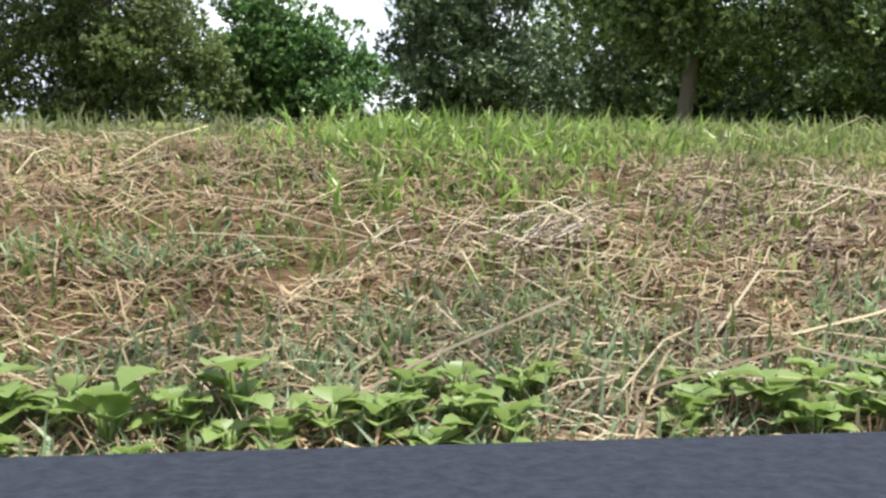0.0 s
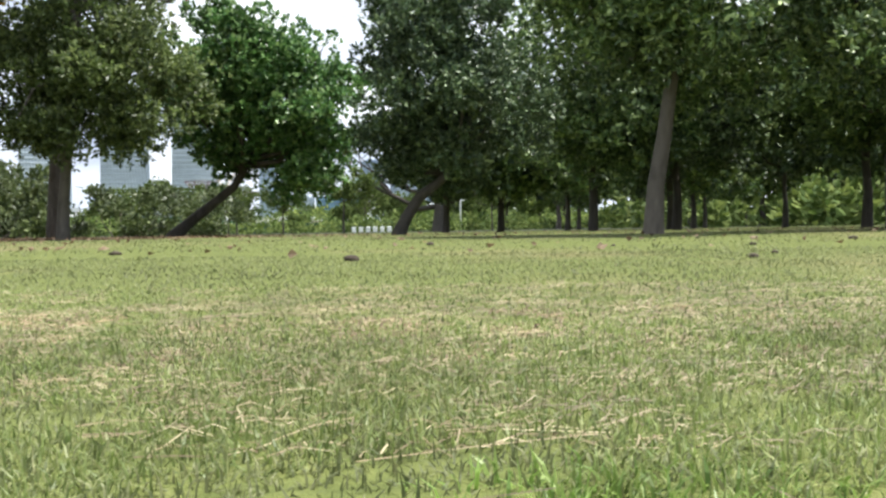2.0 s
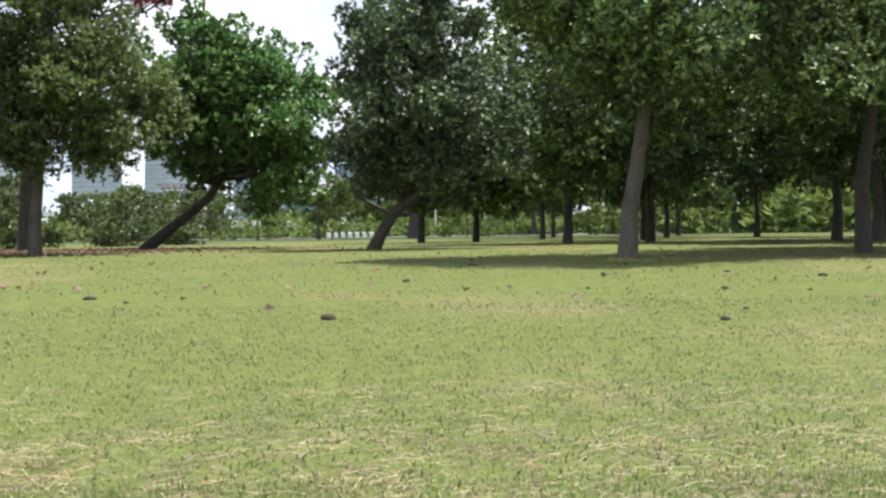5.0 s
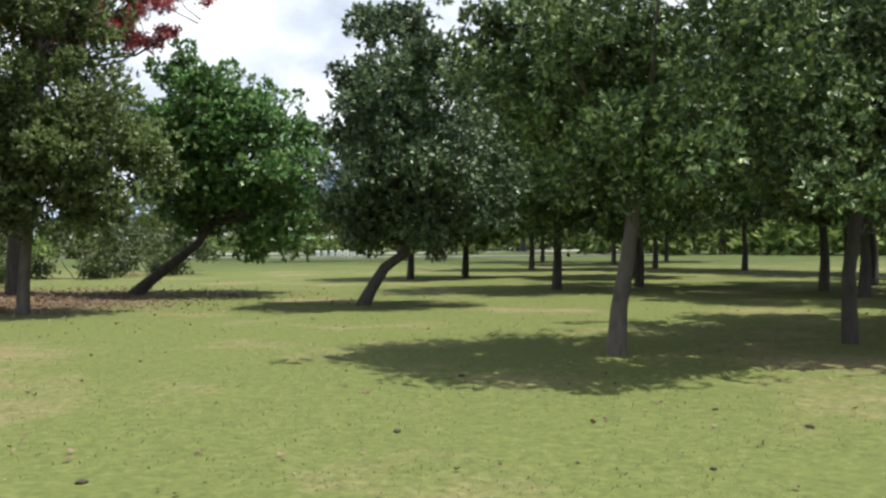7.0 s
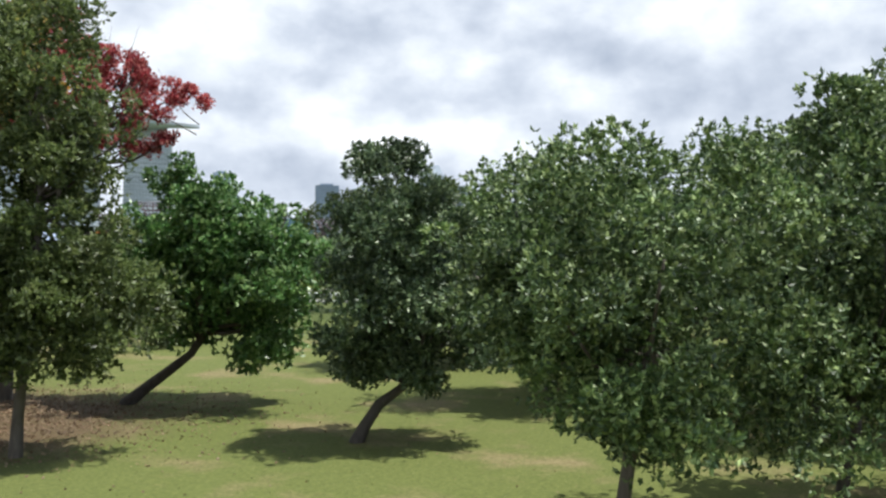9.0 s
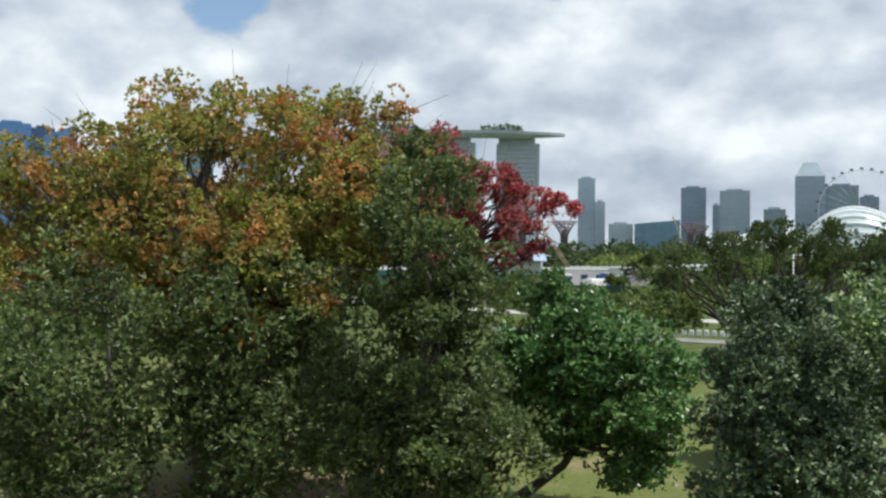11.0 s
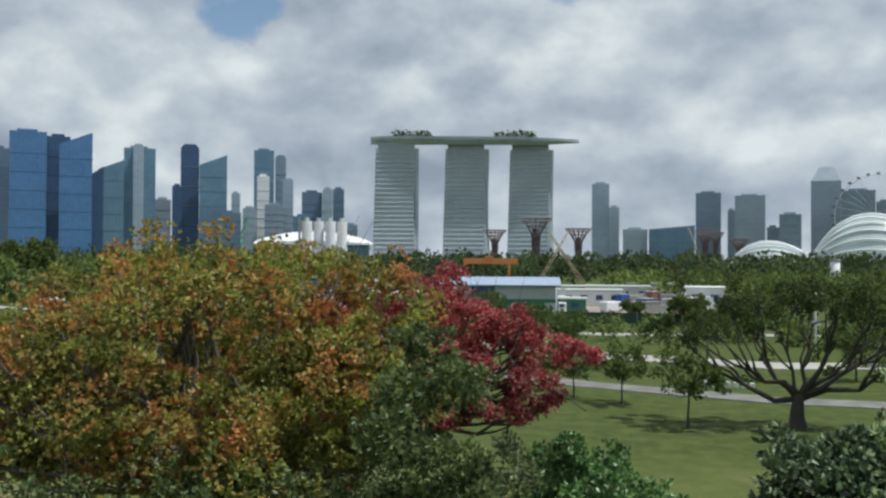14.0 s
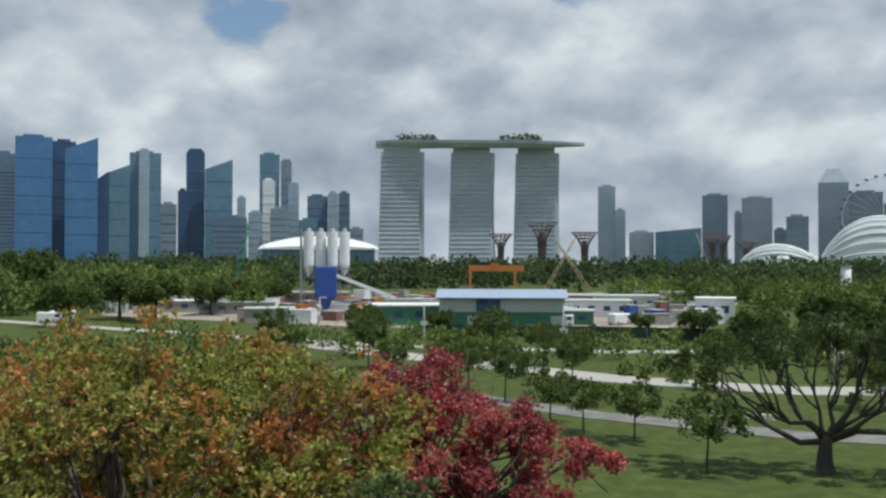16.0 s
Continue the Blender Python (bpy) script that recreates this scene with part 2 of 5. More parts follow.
LEAF_WEED = foliage("leaf_weed", (0.15, 0.24, 0.06), (0.26, 0.37, 0.10), (0.42, 0.50, 0.19), 0.45, 0.45, 8)
BLADE = foliage("grass_blade", (0.14, 0.20, 0.05), (0.25, 0.32, 0.09), (0.43, 0.46, 0.19), 0.45, 0.5, 1.2)
BLADE_CREST = foliage("grass_lawn", (0.14, 0.168, 0.062), (0.20, 0.225, 0.086), (0.32, 0.325, 0.155), 0.35, 0.6, 1.6)
STRAW_PALE = foliage("straw_bleached", (0.28, 0.23, 0.17), (0.42, 0.36, 0.28), (0.56, 0.50, 0.40), 0.2, 0.6, 9)
BLADE_LUSH = foliage("grass_lush", (0.13, 0.22, 0.045), (0.24, 0.37, 0.075), (0.42, 0.53, 0.17), 0.45, 0.4, 6)
BLADE_BLUE = foliage("grass_bluish", (0.15, 0.22, 0.10), (0.26, 0.35, 0.18), (0.40, 0.48, 0.28), 0.45, 0.5, 9)
STRAW = foliage("straw", (0.14, 0.095, 0.05), (0.29, 0.225, 0.12), (0.50, 0.42, 0.26), 0.2, 0.6, 9)
CHAFF = foliage("chaff", (0.09, 0.048, 0.024), (0.21, 0.135, 0.068), (0.38, 0.30, 0.16), 0.15, 0.7, 14)
LITTER = foliage("leaf_litter", (0.16, 0.10, 0.06), (0.21, 0.135, 0.08), (0.34, 0.25, 0.165), 0.2, 0.8, 1)
CONCRETE = plain("concrete", (0.36, 0.35, 0.33), 0.85)
PALE = plain("pale_paving", (0.43, 0.41, 0.37), 0.9)
WHITE = plain("white_paint", (0.80, 0.81, 0.82), 0.5, 0.0, 1.0, 0.15)
FOOTPATH = plain("footpath", (0.22, 0.215, 0.20), 0.9, 0, 0.6, 0.4)
BLUE = plain("blue_paint", (0.03, 0.09, 0.36), 0.5)
GREEN_SHEET = plain("green_sheet", (0.05, 0.20, 0.12), 0.6)
GREY_SHEET = plain("grey_sheet", (0.50, 0.55, 0.52), 0.6)
ROOF_BLUE = plain("blue_grey_roof", (0.34, 0.42, 0.55), 0.5)
ORANGE = plain("orange_paint", (0.50, 0.20, 0.05), 0.6)
RUST = plain("rust_red", (0.26, 0.13, 0.10), 0.8)
TAN = plain("tan_boom", (0.42, 0.36, 0.24), 0.7)
STEEL = plain("steel", (0.32, 0.34, 0.35), 0.5, 0.4)
MAROON = plain("maroon_trellis", (0.16, 0.12, 0.14), 0.7)
GLASS_BLUE = facade_material("glass_blue", (0.09, 0.21, 0.42), (0.12, 0.25, 0.46))
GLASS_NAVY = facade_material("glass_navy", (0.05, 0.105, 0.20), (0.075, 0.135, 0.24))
# far-city walls: distance haze mixed into lighter, bluer base colours
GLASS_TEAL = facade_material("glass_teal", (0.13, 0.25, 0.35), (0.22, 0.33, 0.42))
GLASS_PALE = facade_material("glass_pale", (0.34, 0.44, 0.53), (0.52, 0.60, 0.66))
STONE_GREY_HAZED = facade_material("stone_grey_hazed", (0.23, 0.30, 0.38), (0.35, 0.42, 0.50), 4, 5, 0.6, 0)
STONE_LIGHT_HAZED = facade_material("stone_light_hazed", (0.36, 0.43, 0.51), (0.50, 0.57, 0.64), 4, 5, 0.6, 0)
STONE_DARK_HAZED = facade_material("stone_dark_hazed", (0.11, 0.175, 0.27), (0.18, 0.25, 0.35), 4, 5, 0.5, 0)
# the hotel's colours are lifted towards pale blue for haze as well
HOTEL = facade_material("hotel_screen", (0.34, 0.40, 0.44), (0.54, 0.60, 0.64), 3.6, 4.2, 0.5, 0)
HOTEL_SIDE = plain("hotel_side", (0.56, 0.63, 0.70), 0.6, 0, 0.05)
DOME_GLASS = plain("dome_glass", (0.62, 0.71, 0.72), 0.25, 0.0, 0.03)


# ---- builders ----
def mesh_of(name, verts, faces, material, smooth=False):
    me = bpy.data.meshes.new(name)
    me.from_pydata(verts if isinstance(verts, list) else verts.tolist(), [], faces if isinstance(faces, list) else faces.tolist())
    me.materials.append(material)
    if smooth:
        me.polygons.foreach_set("use_smooth", [True] * len(me.polygons))
    me.update()
    return me


def put(name, me, parent=None, label="", m=None):
    ob = new(name, me)
    ob.parent = parent
    if m is not None:
        ob.matrix_basis = m
    return tagged(ob, label)


def thing(name, m, label, category, group="", kind=""):
    ob = new(name)
    ob.empty_display_size = 0.2
    ob.matrix_basis = m
    return tagged(ob, label, category, group, kind)


def part(name, bm, material, parent, label="", smooth=False, m=None):
    me = bpy.data.meshes.new(name)
    bm.to_mesh(me)
    bm.free()
    me.materials.append(material)
    if smooth:
        me.polygons.foreach_set("use_smooth", [True] * len(me.polygons))
    return put(name, me, parent, label, m)


def box(x0, x1, y0, y1, z0, z1, bevel=0.0, bm=None):
    own = bmesh.new()
    bmesh.ops.create_cube(own, size=1, matrix=Matrix.Translation(((x0 + x1) / 2, (y0 + y1) / 2, (z0 + z1) / 2)) @ Matrix.Diagonal((x1 - x0, y1 - y0, z1 - z0, 1)))
    if bevel:
        bmesh.ops.bevel(own, geom=own.edges[:], offset=bevel, segments=1, affect="EDGES")
    if bm is None:
        return own
    tmp = bpy.data.meshes.new("tmp")
    own.to_mesh(tmp)
    own.free()
    bm.from_mesh(tmp)
    bpy.data.meshes.remove(tmp)
    return bm


def tube_data(points, radii, sides=8):
    """Vertices and faces of a tapered tube along points."""
    pts = [Vector(p) for p in points]
    verts, faces = [], []
    for i, p in enumerate(pts):
        d = (pts[min(i + 1, len(pts) - 1)] - pts[max(i - 1, 0)]).normalized()
        side = d.cross(Vector((0.31, 0.95, 0.07))).normalized()
        up = side.cross(d)
        for k in range(sides):
            a = 2 * math.pi * k / sides
            verts.append(tuple(p + (side * math.cos(a) + up * math.sin(a)) * radii[i]))
    for i in range(len(pts) - 1):
        for k in range(sides):
            a, b = i * sides + k, i * sides + (k + 1) % sides
            faces.append((a, b, b + sides, a + sides))
    faces.append(tuple(range(sides))[::-1])
    faces.append(tuple(range(len(verts) - sides, len(verts))))
    return verts, faces


def tubes(name, runs, material, sides=8):
    verts, faces = [], []
    for pts, radii in runs:
        v, f = tube_data(pts, radii, sides)
        faces += [tuple(i + len(verts) for i in q) for q in f]
        verts += v
    return mesh_of(name, verts, faces, material, True)


def unit(a):
    return a / np.maximum(np.linalg.norm(a, axis=1, keepdims=True), 1e-9)


def leaf_arrays(at, out, size, slim, rng, lift=0.3):
    """One folded four-cornered leaf at each place, pointing along out."""
    n = len(at)
    s = size * rng.uniform(0.6, 1.25, (n, 1))
    d = unit(out)
    w = unit(np.cross(d, rng.normal(size=(n, 3)) * 0.7 + np.array([0, 0, 0.9])))
    nrm = np.cross(d, w)
    mid = at + d * s * 0.5
    tip = at + d * s - nrm * s * 0.12
    v = np.stack([at, mid + w * s * slim + nrm * s * 0.1, tip, mid - w * s * slim + nrm * s * 0.1], 1).reshape(-1, 3)
    return v, np.arange(4 * n).reshape(n, 4)


def crown_points(blobs, clumps, per, radius, rng):
    """Leaf places in uneven clumps that fill the given ellipsoids, and the way out from each clump."""
    vol = np.array([b[3] * b[4] * b[5] for b in blobs])
    # boughs first, then clumps gathered round each bough's end
    share = vol ** 0.75 / (vol ** 0.75).sum()
    bb, bd = [], []
    for blob, part_of in zip(blobs, share):
        k = max(5, int(round(part_of * clumps / 7)))
        i = np.arange(k) + 0.5
        el, ring = np.arccos(1 - 2 * i / k), math.pi * (1 + 5 ** 0.5) * i + rng.uniform(0, 6)
        bd.append(unit(np.stack([np.cos(ring) * np.sin(el), np.sin(ring) * np.sin(el), np.cos(el)], 1) + rng.normal(size=(k, 3)) * 0.18))
        bb.append(np.repeat(np.array([blob]), k, 0))
    bb, bd = np.concatenate(bb), np.concatenate(bd)
    boughs = len(bb)
    bc = bb[:, :3] + bd * bb[:, 3:6] * rng.uniform(0.66, 1.0, (boughs, 1))
    near = rng.integers(0, boughs, clumps)
    spread = np.minimum(bb[near, 3:6].min(1, keepdims=True) * 0.34, radius * 1.9)
    c = bc[near] + rng.normal(size=(clumps, 3)) * spread * np.array([1, 1, 0.75]) * 0.62
    rad = radius * rng.uniform(0.55, 1.3, (clumps, 1))
    dd = unit(rng.normal(size=(clumps * per, 3)) + np.array([0, 0, 0.25]))
    cc, rr = np.repeat(c, per, 0), np.repeat(rad, per, 0)
    q = cc + dd * rr * rng.uniform(0.3, 1.0, (clumps * per, 1)) ** 0.5 * np.array([1, 1, 0.8])
    return c, q, dd


def crown_mesh(name, blobs, clumps, per, radius, size, slim, material, seed, whorl=4):
    rng = np.random.default_rng(seed)
    c, q, d = crown_points(blobs, clumps, per, radius, rng)
    q, d = np.repeat(q, whorl, 0), np.repeat(d, whorl, 0)
    v, f = leaf_arrays(q, d * 0.7 + rng.normal(size=d.shape) * 0.75 + np.array([0, 0, 0.1]), size, slim, rng)
    return mesh_of(name, v, f, material), c


def limb_run(a, b, r0, r1, rng, sag=0.12, steps=5):
    a, b = np.array(a, float), np.array(b, float)
    L = np.linalg.norm(b - a)
    pts = []
    for k in range(steps + 1):
        u = k / steps
        wob = rng.normal(size=3) * 0.03 * L * (0 < k < steps)
        pts.append(tuple(a + (b - a) * u + np.array([0, 0, -sag * L * math.sin(math.pi * u)]) + wob))
    return pts, [r0 + (r1 - r0) * k / steps for k in range(steps + 1)]


def tree(name, base, trunk, blobs, label, material, bark=BARK, girth=0.14, clumps=120, per=16, radius=0.45, size=0.13, slim=0.26, seed=1, limbs=14, group="trees on the lawn", whorl=4, twigs=0, forks=0, goals=()):
    """A tree: trunk through the given points, limbs out to the clumps, and a crown of single leaves."""
    rng = np.random.default_rng(seed)
    t = thing(name, pose(*base), label, "tree", group)
    crown, c = crown_mesh("crown", blobs, clumps, per, radius, size, slim, material, seed, whorl)
    n = len(trunk)
    radii = [girth * (1 - 0.45 * k / max(n - 1, 1)) for k in range(n)]
    flare = [(trunk[0][0], trunk[0][1], -0.12)]
    put("trunk", tubes("trunk", [(flare + [tuple(p) for p in trunk], [girth * 1.45] + [girth * 1.12] + radii[1:])], bark, 10), t)
    top = np.array(trunk[-1], float)
    fork = np.array(trunk[-2], float) if n > 1 else top
    for k in range(limbs):
        goal = np.array(goals[k % len(goals)], float) if goals else c[rng.integers(len(c))]
        start = fork + (top - fork) * rng.uniform(0.3, 1.0)
        thick = girth * rng.uniform(0.3, 0.5)
        pts, radii_l = limb_run(start, goal, thick, 0.012, rng)
        limb = put("limb", tubes("limb", [(pts, radii_l)], bark, 6), t)
        if forks:
            close = np.argsort(((c - goal) ** 2).sum(1))[1:60]
            for j in range(forks):
                end = c[rng.choice(close)]
                put("branch", tubes("branch", [limb_run(pts[2 + j % 3], end, thick * 0.5, 0.012, rng, 0.06)], bark, 5), limb)
    if twigs:
        for k in range(twigs):
            g = c[rng.integers(len(c))]
            e = g + np.array([rng.normal() * 0.5, rng.normal() * 0.5, rng.uniform(0.3, 1.1)])
            put("twig", tubes("twig", [limb_run(g - (e - g) * 0.8, e, 0.016, 0.004, rng, 0.05, 3)], bark, 4), t, "bare grey twig")
    put("crown", crown, t)
    return t


def polar(az, d, z=0.0):
    """A place by bearing (degrees right of +y) and distance."""
    return (d * math.sin(radians(az)), d * math.cos(radians(az)), z)


# ---- the ground ----
def edge(x):
    """Where the asphalt path ends and the bank begins."""
    return 0.211 + 0.13 * np.clip(x, -0.5, 0.5)


def ground_z(x, y):
    u = np.clip((y - edge(x)) / 0.44, 0, 1)
    bank = -0.075 + 0.13 * u * u * (3 - 2 * u)
    rise = 0.07 * np.clip((y - 0.65) / 8.0, 0, 1)
    return bank + rise


def ground_mesh():
    def axis(fine, far, n_fine, n_far):
        tail = np.geomspace(fine, far, n_far)[1:]
        return np.concatenate([np.linspace(0, fine, n_fine), tail])

    ax = axis(1.5, 4600, 36, 46)
    xs = np.concatenate([-ax[::-1][:-1], ax])
    ys = np.concatenate([-np.geomspace(0.3, 4600, 24)[::-1], np.linspace(-0.2, 1.3, 76), np.geomspace(1.32, 4600, 70)])
    gx, gy = np.meshgrid(xs, ys)
    z = ground_z(gx, gy)
    rng = np.random.default_rng(5)
    lumpy = np.where((gy > 0.36) & (gy < 0.62) & (np.abs(gx) < 2), 0.004, 0.0)
    z = z + rng.normal(size=z.shape) * lumpy
    v = np.stack([gx, gy, z], -1).reshape(-1, 3)
    h, w = gx.shape
    i = (np.arange(h - 1)[:, None] * w + np.arange(w - 1)[None]).reshape(-1)
    return mesh_of("ground", v, np.stack([i, i + 1, i + w + 1, i + w], 1), TURF, True)


tagged(put("ground", ground_mesh()), "mown green lawn with dry and bare patches", "ground", kind="structure")
path_bm = bmesh.new()
pv = [path_bm.verts.new(p) for p in ((-60, -2.6, -0.05), (60, -2.6, -0.05), (60, edge(0.5), -0.05), (0.5, edge(0.5), -0.05), (0, edge(0), -0.05), (-0.5, edge(-0.5), -0.05), (-60, edge(-0.5), -0.05))]
pf = path_bm.faces.new(pv)
path_bm.normal_update()
bmesh.ops.solidify(path_bm, geom=[pf], thickness=0.06)
tagged(part("path", path_bm, ASPHALT, None), "smooth blue-grey asphalt path beside the bank", "path", kind="structure")


# ---- grass ----
def blades(name, x, y, length, width, lean, material, seed, z0=None):
    """Bent tapering blades of grass rooted at x, y."""
    rng = np.random.default_rng(seed)
    n = len(x)
    z = ground_z(x, y) if z0 is None else z0
    root = np.stack([x, y, z - 0.004], 1)
    a = rng.uniform(0, 2 * math.pi, n)
    side = np.stack([np.cos(a), np.sin(a), np.zeros(n)], 1)
    b = rng.uniform(0, 2 * math.pi, n)
    over = np.stack([np.cos(b), np.sin(b), np.zeros(n)], 1) * (np.abs(rng.normal(size=(n, 1))) * lean)
    L = (length * rng.uniform(0.45, 1.25, n))[:, None]
    W = (width * rng.uniform(0.6, 1.3, n))[:, None] * 0.5
    up = np.array([[0, 0, 1.0]])
    d1 = unit(up + over * 0.5)
    d2 = unit(up * 0.8 + over * 1.6)
    mid, tip = root + d1 * L * 0.55, root + d1 * L * 0.55 + d2 * L * 0.45
    v = np.stack([root - side * W, root + side * W, mid + side * W * 0.85, mid - side * W * 0.85, tip], 1).reshape(-1, 3)
    i = np.arange(n) * 5
    f = np.stack([i, i + 1, i + 2, i + 3], 1).tolist() + np.stack([i + 3, i + 2, i + 4], 1).tolist()
    return mesh_of(name, v, f, material)


def scatter(n, x0, x1, y0, y1, seed, spread=0.0):
    rng = np.random.default_rng(seed)
    y = y0 + (y1 - y0) * rng.uniform(0, 1, n)
    x = rng.uniform(x0, x1, n) * (1 + spread * y)
    return x, y


def stuff(name, me, label, category):
    return tagged(put(name, me), label, category, kind="stuff")


def patchy(x, y, scale, seed, keep):
    """Thins a scatter into drifts."""
    k = np.array([noise.noise(Vector((a * scale, b * scale, seed * 7.3))) for a, b in zip(x, y)])
    m = k > keep
    return x[m], y[m]


# bank by the path: thin green blades, bluish tufts at the foot, one lush clump on the crest, mown straw over all
x, y = patchy(*scatter(76000, -0.75, 0.8, 0.25, 1.4, 11), 6.0, 1, -0.45)
stuff("grass", blades("grass", x, y, 0.020, 0.0018, 2.4, BLADE, 12), "short green grass on the bank", "grass")
x, y = patchy(*scatter(22000, -0.5, 0.5, 0.235, 0.40, 13), 9.0, 2, -0.12)
stuff("grass", blades("grass", x, y, 0.018, 0.0017, 2.0, BLADE_BLUE, 14), "bluish green grass tufts at the foot of the bank", "grass")
rng = np.random.default_rng(15)
x, y = np.concatenate([rng.normal(-0.055, 0.042, 1500), rng.normal(0.04, 0.05, 500)]), np.concatenate([rng.normal(0.54, 0.045, 1500), rng.normal(0.57, 0.035, 500)])
stuff("grass", blades("grass", x, y, 0.023, 0.0024, 1.7, BLADE_LUSH, 16), "lush bright green grass clump on the crest of the bank", "grass")


def straws(name, x, y, length, width, lift, material, seed, way=0.25, turn=0.6):
    """Dry stems lying criss-cross on the ground."""
    rng = np.random.default_rng(seed)
    n = len(x)
    a = rng.normal(way, turn, n)
    L, W = (length * rng.lognormal(-0.2, 0.55, n))[:, None], (width * rng.uniform(0.6, 1.4, n))[:, None] / 2
    d = np.stack([np.cos(a), np.sin(a), np.zeros(n)], 1)
    s = np.stack([-np.sin(a), np.cos(a), np.zeros(n)], 1)
    c = np.stack([x, y, ground_z(x, y) + np.abs(rng.normal(size=n)) * lift + 0.003], 1)
    e0, e1 = c - d * L / 2, c + d * L / 2
    e0[:, 2] = ground_z(e0[:, 0], e0[:, 1]) + rng.uniform(0.001, lift * 1.6, n)
    e1[:, 2] = ground_z(e1[:, 0], e1[:, 1]) + rng.uniform(0.001, lift * 1.6, n)
    up = np.array([[0, 0, 1.0]])
    v = np.stack([e0 - s * W, e0 + s * W + up * W, c + s * W + up * W, c - s * W, e1 + s * W + up * W, e1 - s * W], 1).reshape(-1, 3)
    i = np.arange(n) * 6
    f = np.stack([i, i + 1, i + 2, i + 3], 1).tolist() + np.stack([i + 3, i + 2, i + 4, i + 5], 1).tolist()
    return mesh_of(name, v, f, material)


x, y = patchy(*scatter(8500, -0.9, 1.0, 0.25, 0.53, 21), 7, 3, -0.08)
stuff("straw", straws("straw", x, y, 0.022, 0.00055, 0.004, STRAW, 22), "dry mown straw scattered over the bank", "straw")
x, y = scatter(110, -0.6, 0.6, 0.25, 0.58, 23)
stuff("straw", straws("straw", x, y, 0.07, 0.0009, 0.010, STRAW, 24), "long pale dry stems lying on the bank", "straw")
x, y = patchy(*scatter(26000, -0.8, 0.85, 0.22, 0.53, 25), 9, 8, -0.15)
stuff("chaff", straws("chaff", x, y, 0.009, 0.0007, 0.004, CHAFF, 26), "reddish brown chaff and crumbled leaves on the bank", "chaff")
x, y = scatter(44000, -0.75, 0.75, 0.49, 1.25, 27)
stuff("grass", blades("grass", x, y, 0.018, 0.0019, 2.4, BLADE_CREST, 28), "short green grass on the crest of the bank", "grass")
x, y = patchy(*scatter(12000, -0.8, 0.85, 0.23, 0.52, 29), 7, 9, 0.0)
stuff("chaff", straws("chaff", x, y, 0.017, 0.0007, 0.0035, CHAFF, 30), "matted brown thatch of dead stems on the bank", "chaff")
rng = np.random.default_rng(91)
x, y = np.concatenate([rng.normal(0.012, 0.010, 50), rng.normal(-0.02, 0.03, 24)]), np.concatenate([rng.normal(0.43, 0.008, 50), rng.normal(0.415, 0.018, 24)])
stuff("straw", straws("straw", x, y, 0.028, 0.0005, 0.004, STRAW_PALE, 92, 0.45, 0.3), "bleached bundle of dead stems on the bank", "straw")
# the lawn behind, coarser with distance
x, y = patchy(*scatter(80000, -0.75, 0.75, 1.0, 4.4, 31, 0.55), 3.0, 4, -0.6)
stuff("grass", blades("grass", x, y, 0.017, 0.0036, 3.6, BLADE_CREST, 32), "short lawn grass", "grass")
x, y = patchy(*scatter(9000, -0.8, 0.8, 0.68, 2.2, 33, 0.5), 6.0, 5, -0.3)
stuff("straw", straws("straw", x, y, 0.028, 0.0008, 0.004, STRAW, 34), "dry mown straw on the lawn", "straw")
x, y = patchy(*scatter(60000, -0.7, 0.7, 1.0, 2.3, 93, 0.5), 5.0, 10, -0.7)
stuff("grass", blades("grass", x, y, 0.013, 0.0022, 2.6, BLADE, 94), "close-cropped lawn grass near the bank", "grass")
x, y = patchy(*scatter(8000, -0.8, 0.8, 0.85, 1.75, 95, 0.5), 7.0, 11, -0.3)
stuff("straw", straws("straw", x, y, 0.018, 0.0009, 0.003, STRAW, 96), "short dry clippings on the lawn near the bank", "straw")
x, y = patchy(*scatter(9000, -0.7, 0.7, 1.05, 1.6, 97, 0.5), 7.0, 12, 0.1)
stuff("chaff", straws("chaff", x, y, 0.012, 0.0012, 0.003, CHAFF, 98), "reddish brown chaff in bare spots of the lawn", "chaff")
x, y = patchy(*scatter(40000, -1.4, 1.4, 4.0, 12.0, 35, 0.5), 0.7, 6, -0.35)
stuff("grass", blades("grass", x, y, 0.022, 0.008, 4.0, BLADE_CREST, 36), "short lawn grass", "grass")
x, y = patchy(*scatter(22000, -3.0, 3.0, 12.0, 40.0, 37, 0.35), 0.35, 7, -0.3)
stuff("grass", blades("grass", x, y, 0.030, 0.018, 4.5, BLADE_CREST, 38), "short lawn grass under the trees", "grass")

# ---- trees on the lawn ----
LZ = 0.125
GREENISH = "green tree with glossy leaves on the lawn"
tree("tree", (2.26, 9.8, LZ), [(0, 0, 0), (0.03, 0, 0.5), (0.12, 0, 1.0), (0.22, 0, 1.7), (0.35, 0.05, 2.6)], [(0.45, -0.1, 3.35, 1.7, 2.1, 1.62), (0.75, -0.2, 2.5, 1.75, 2.0, 1.05), (-0.5, 0.1, 3.2, 1.1, 1.3, 1.0)], "broad green tree with glossy leaves and a slightly curved trunk", LEAF, girth=0.10, clumps=470, per=32, radius=0.31, seed=41, limbs=18, size=0.082, whorl=5)
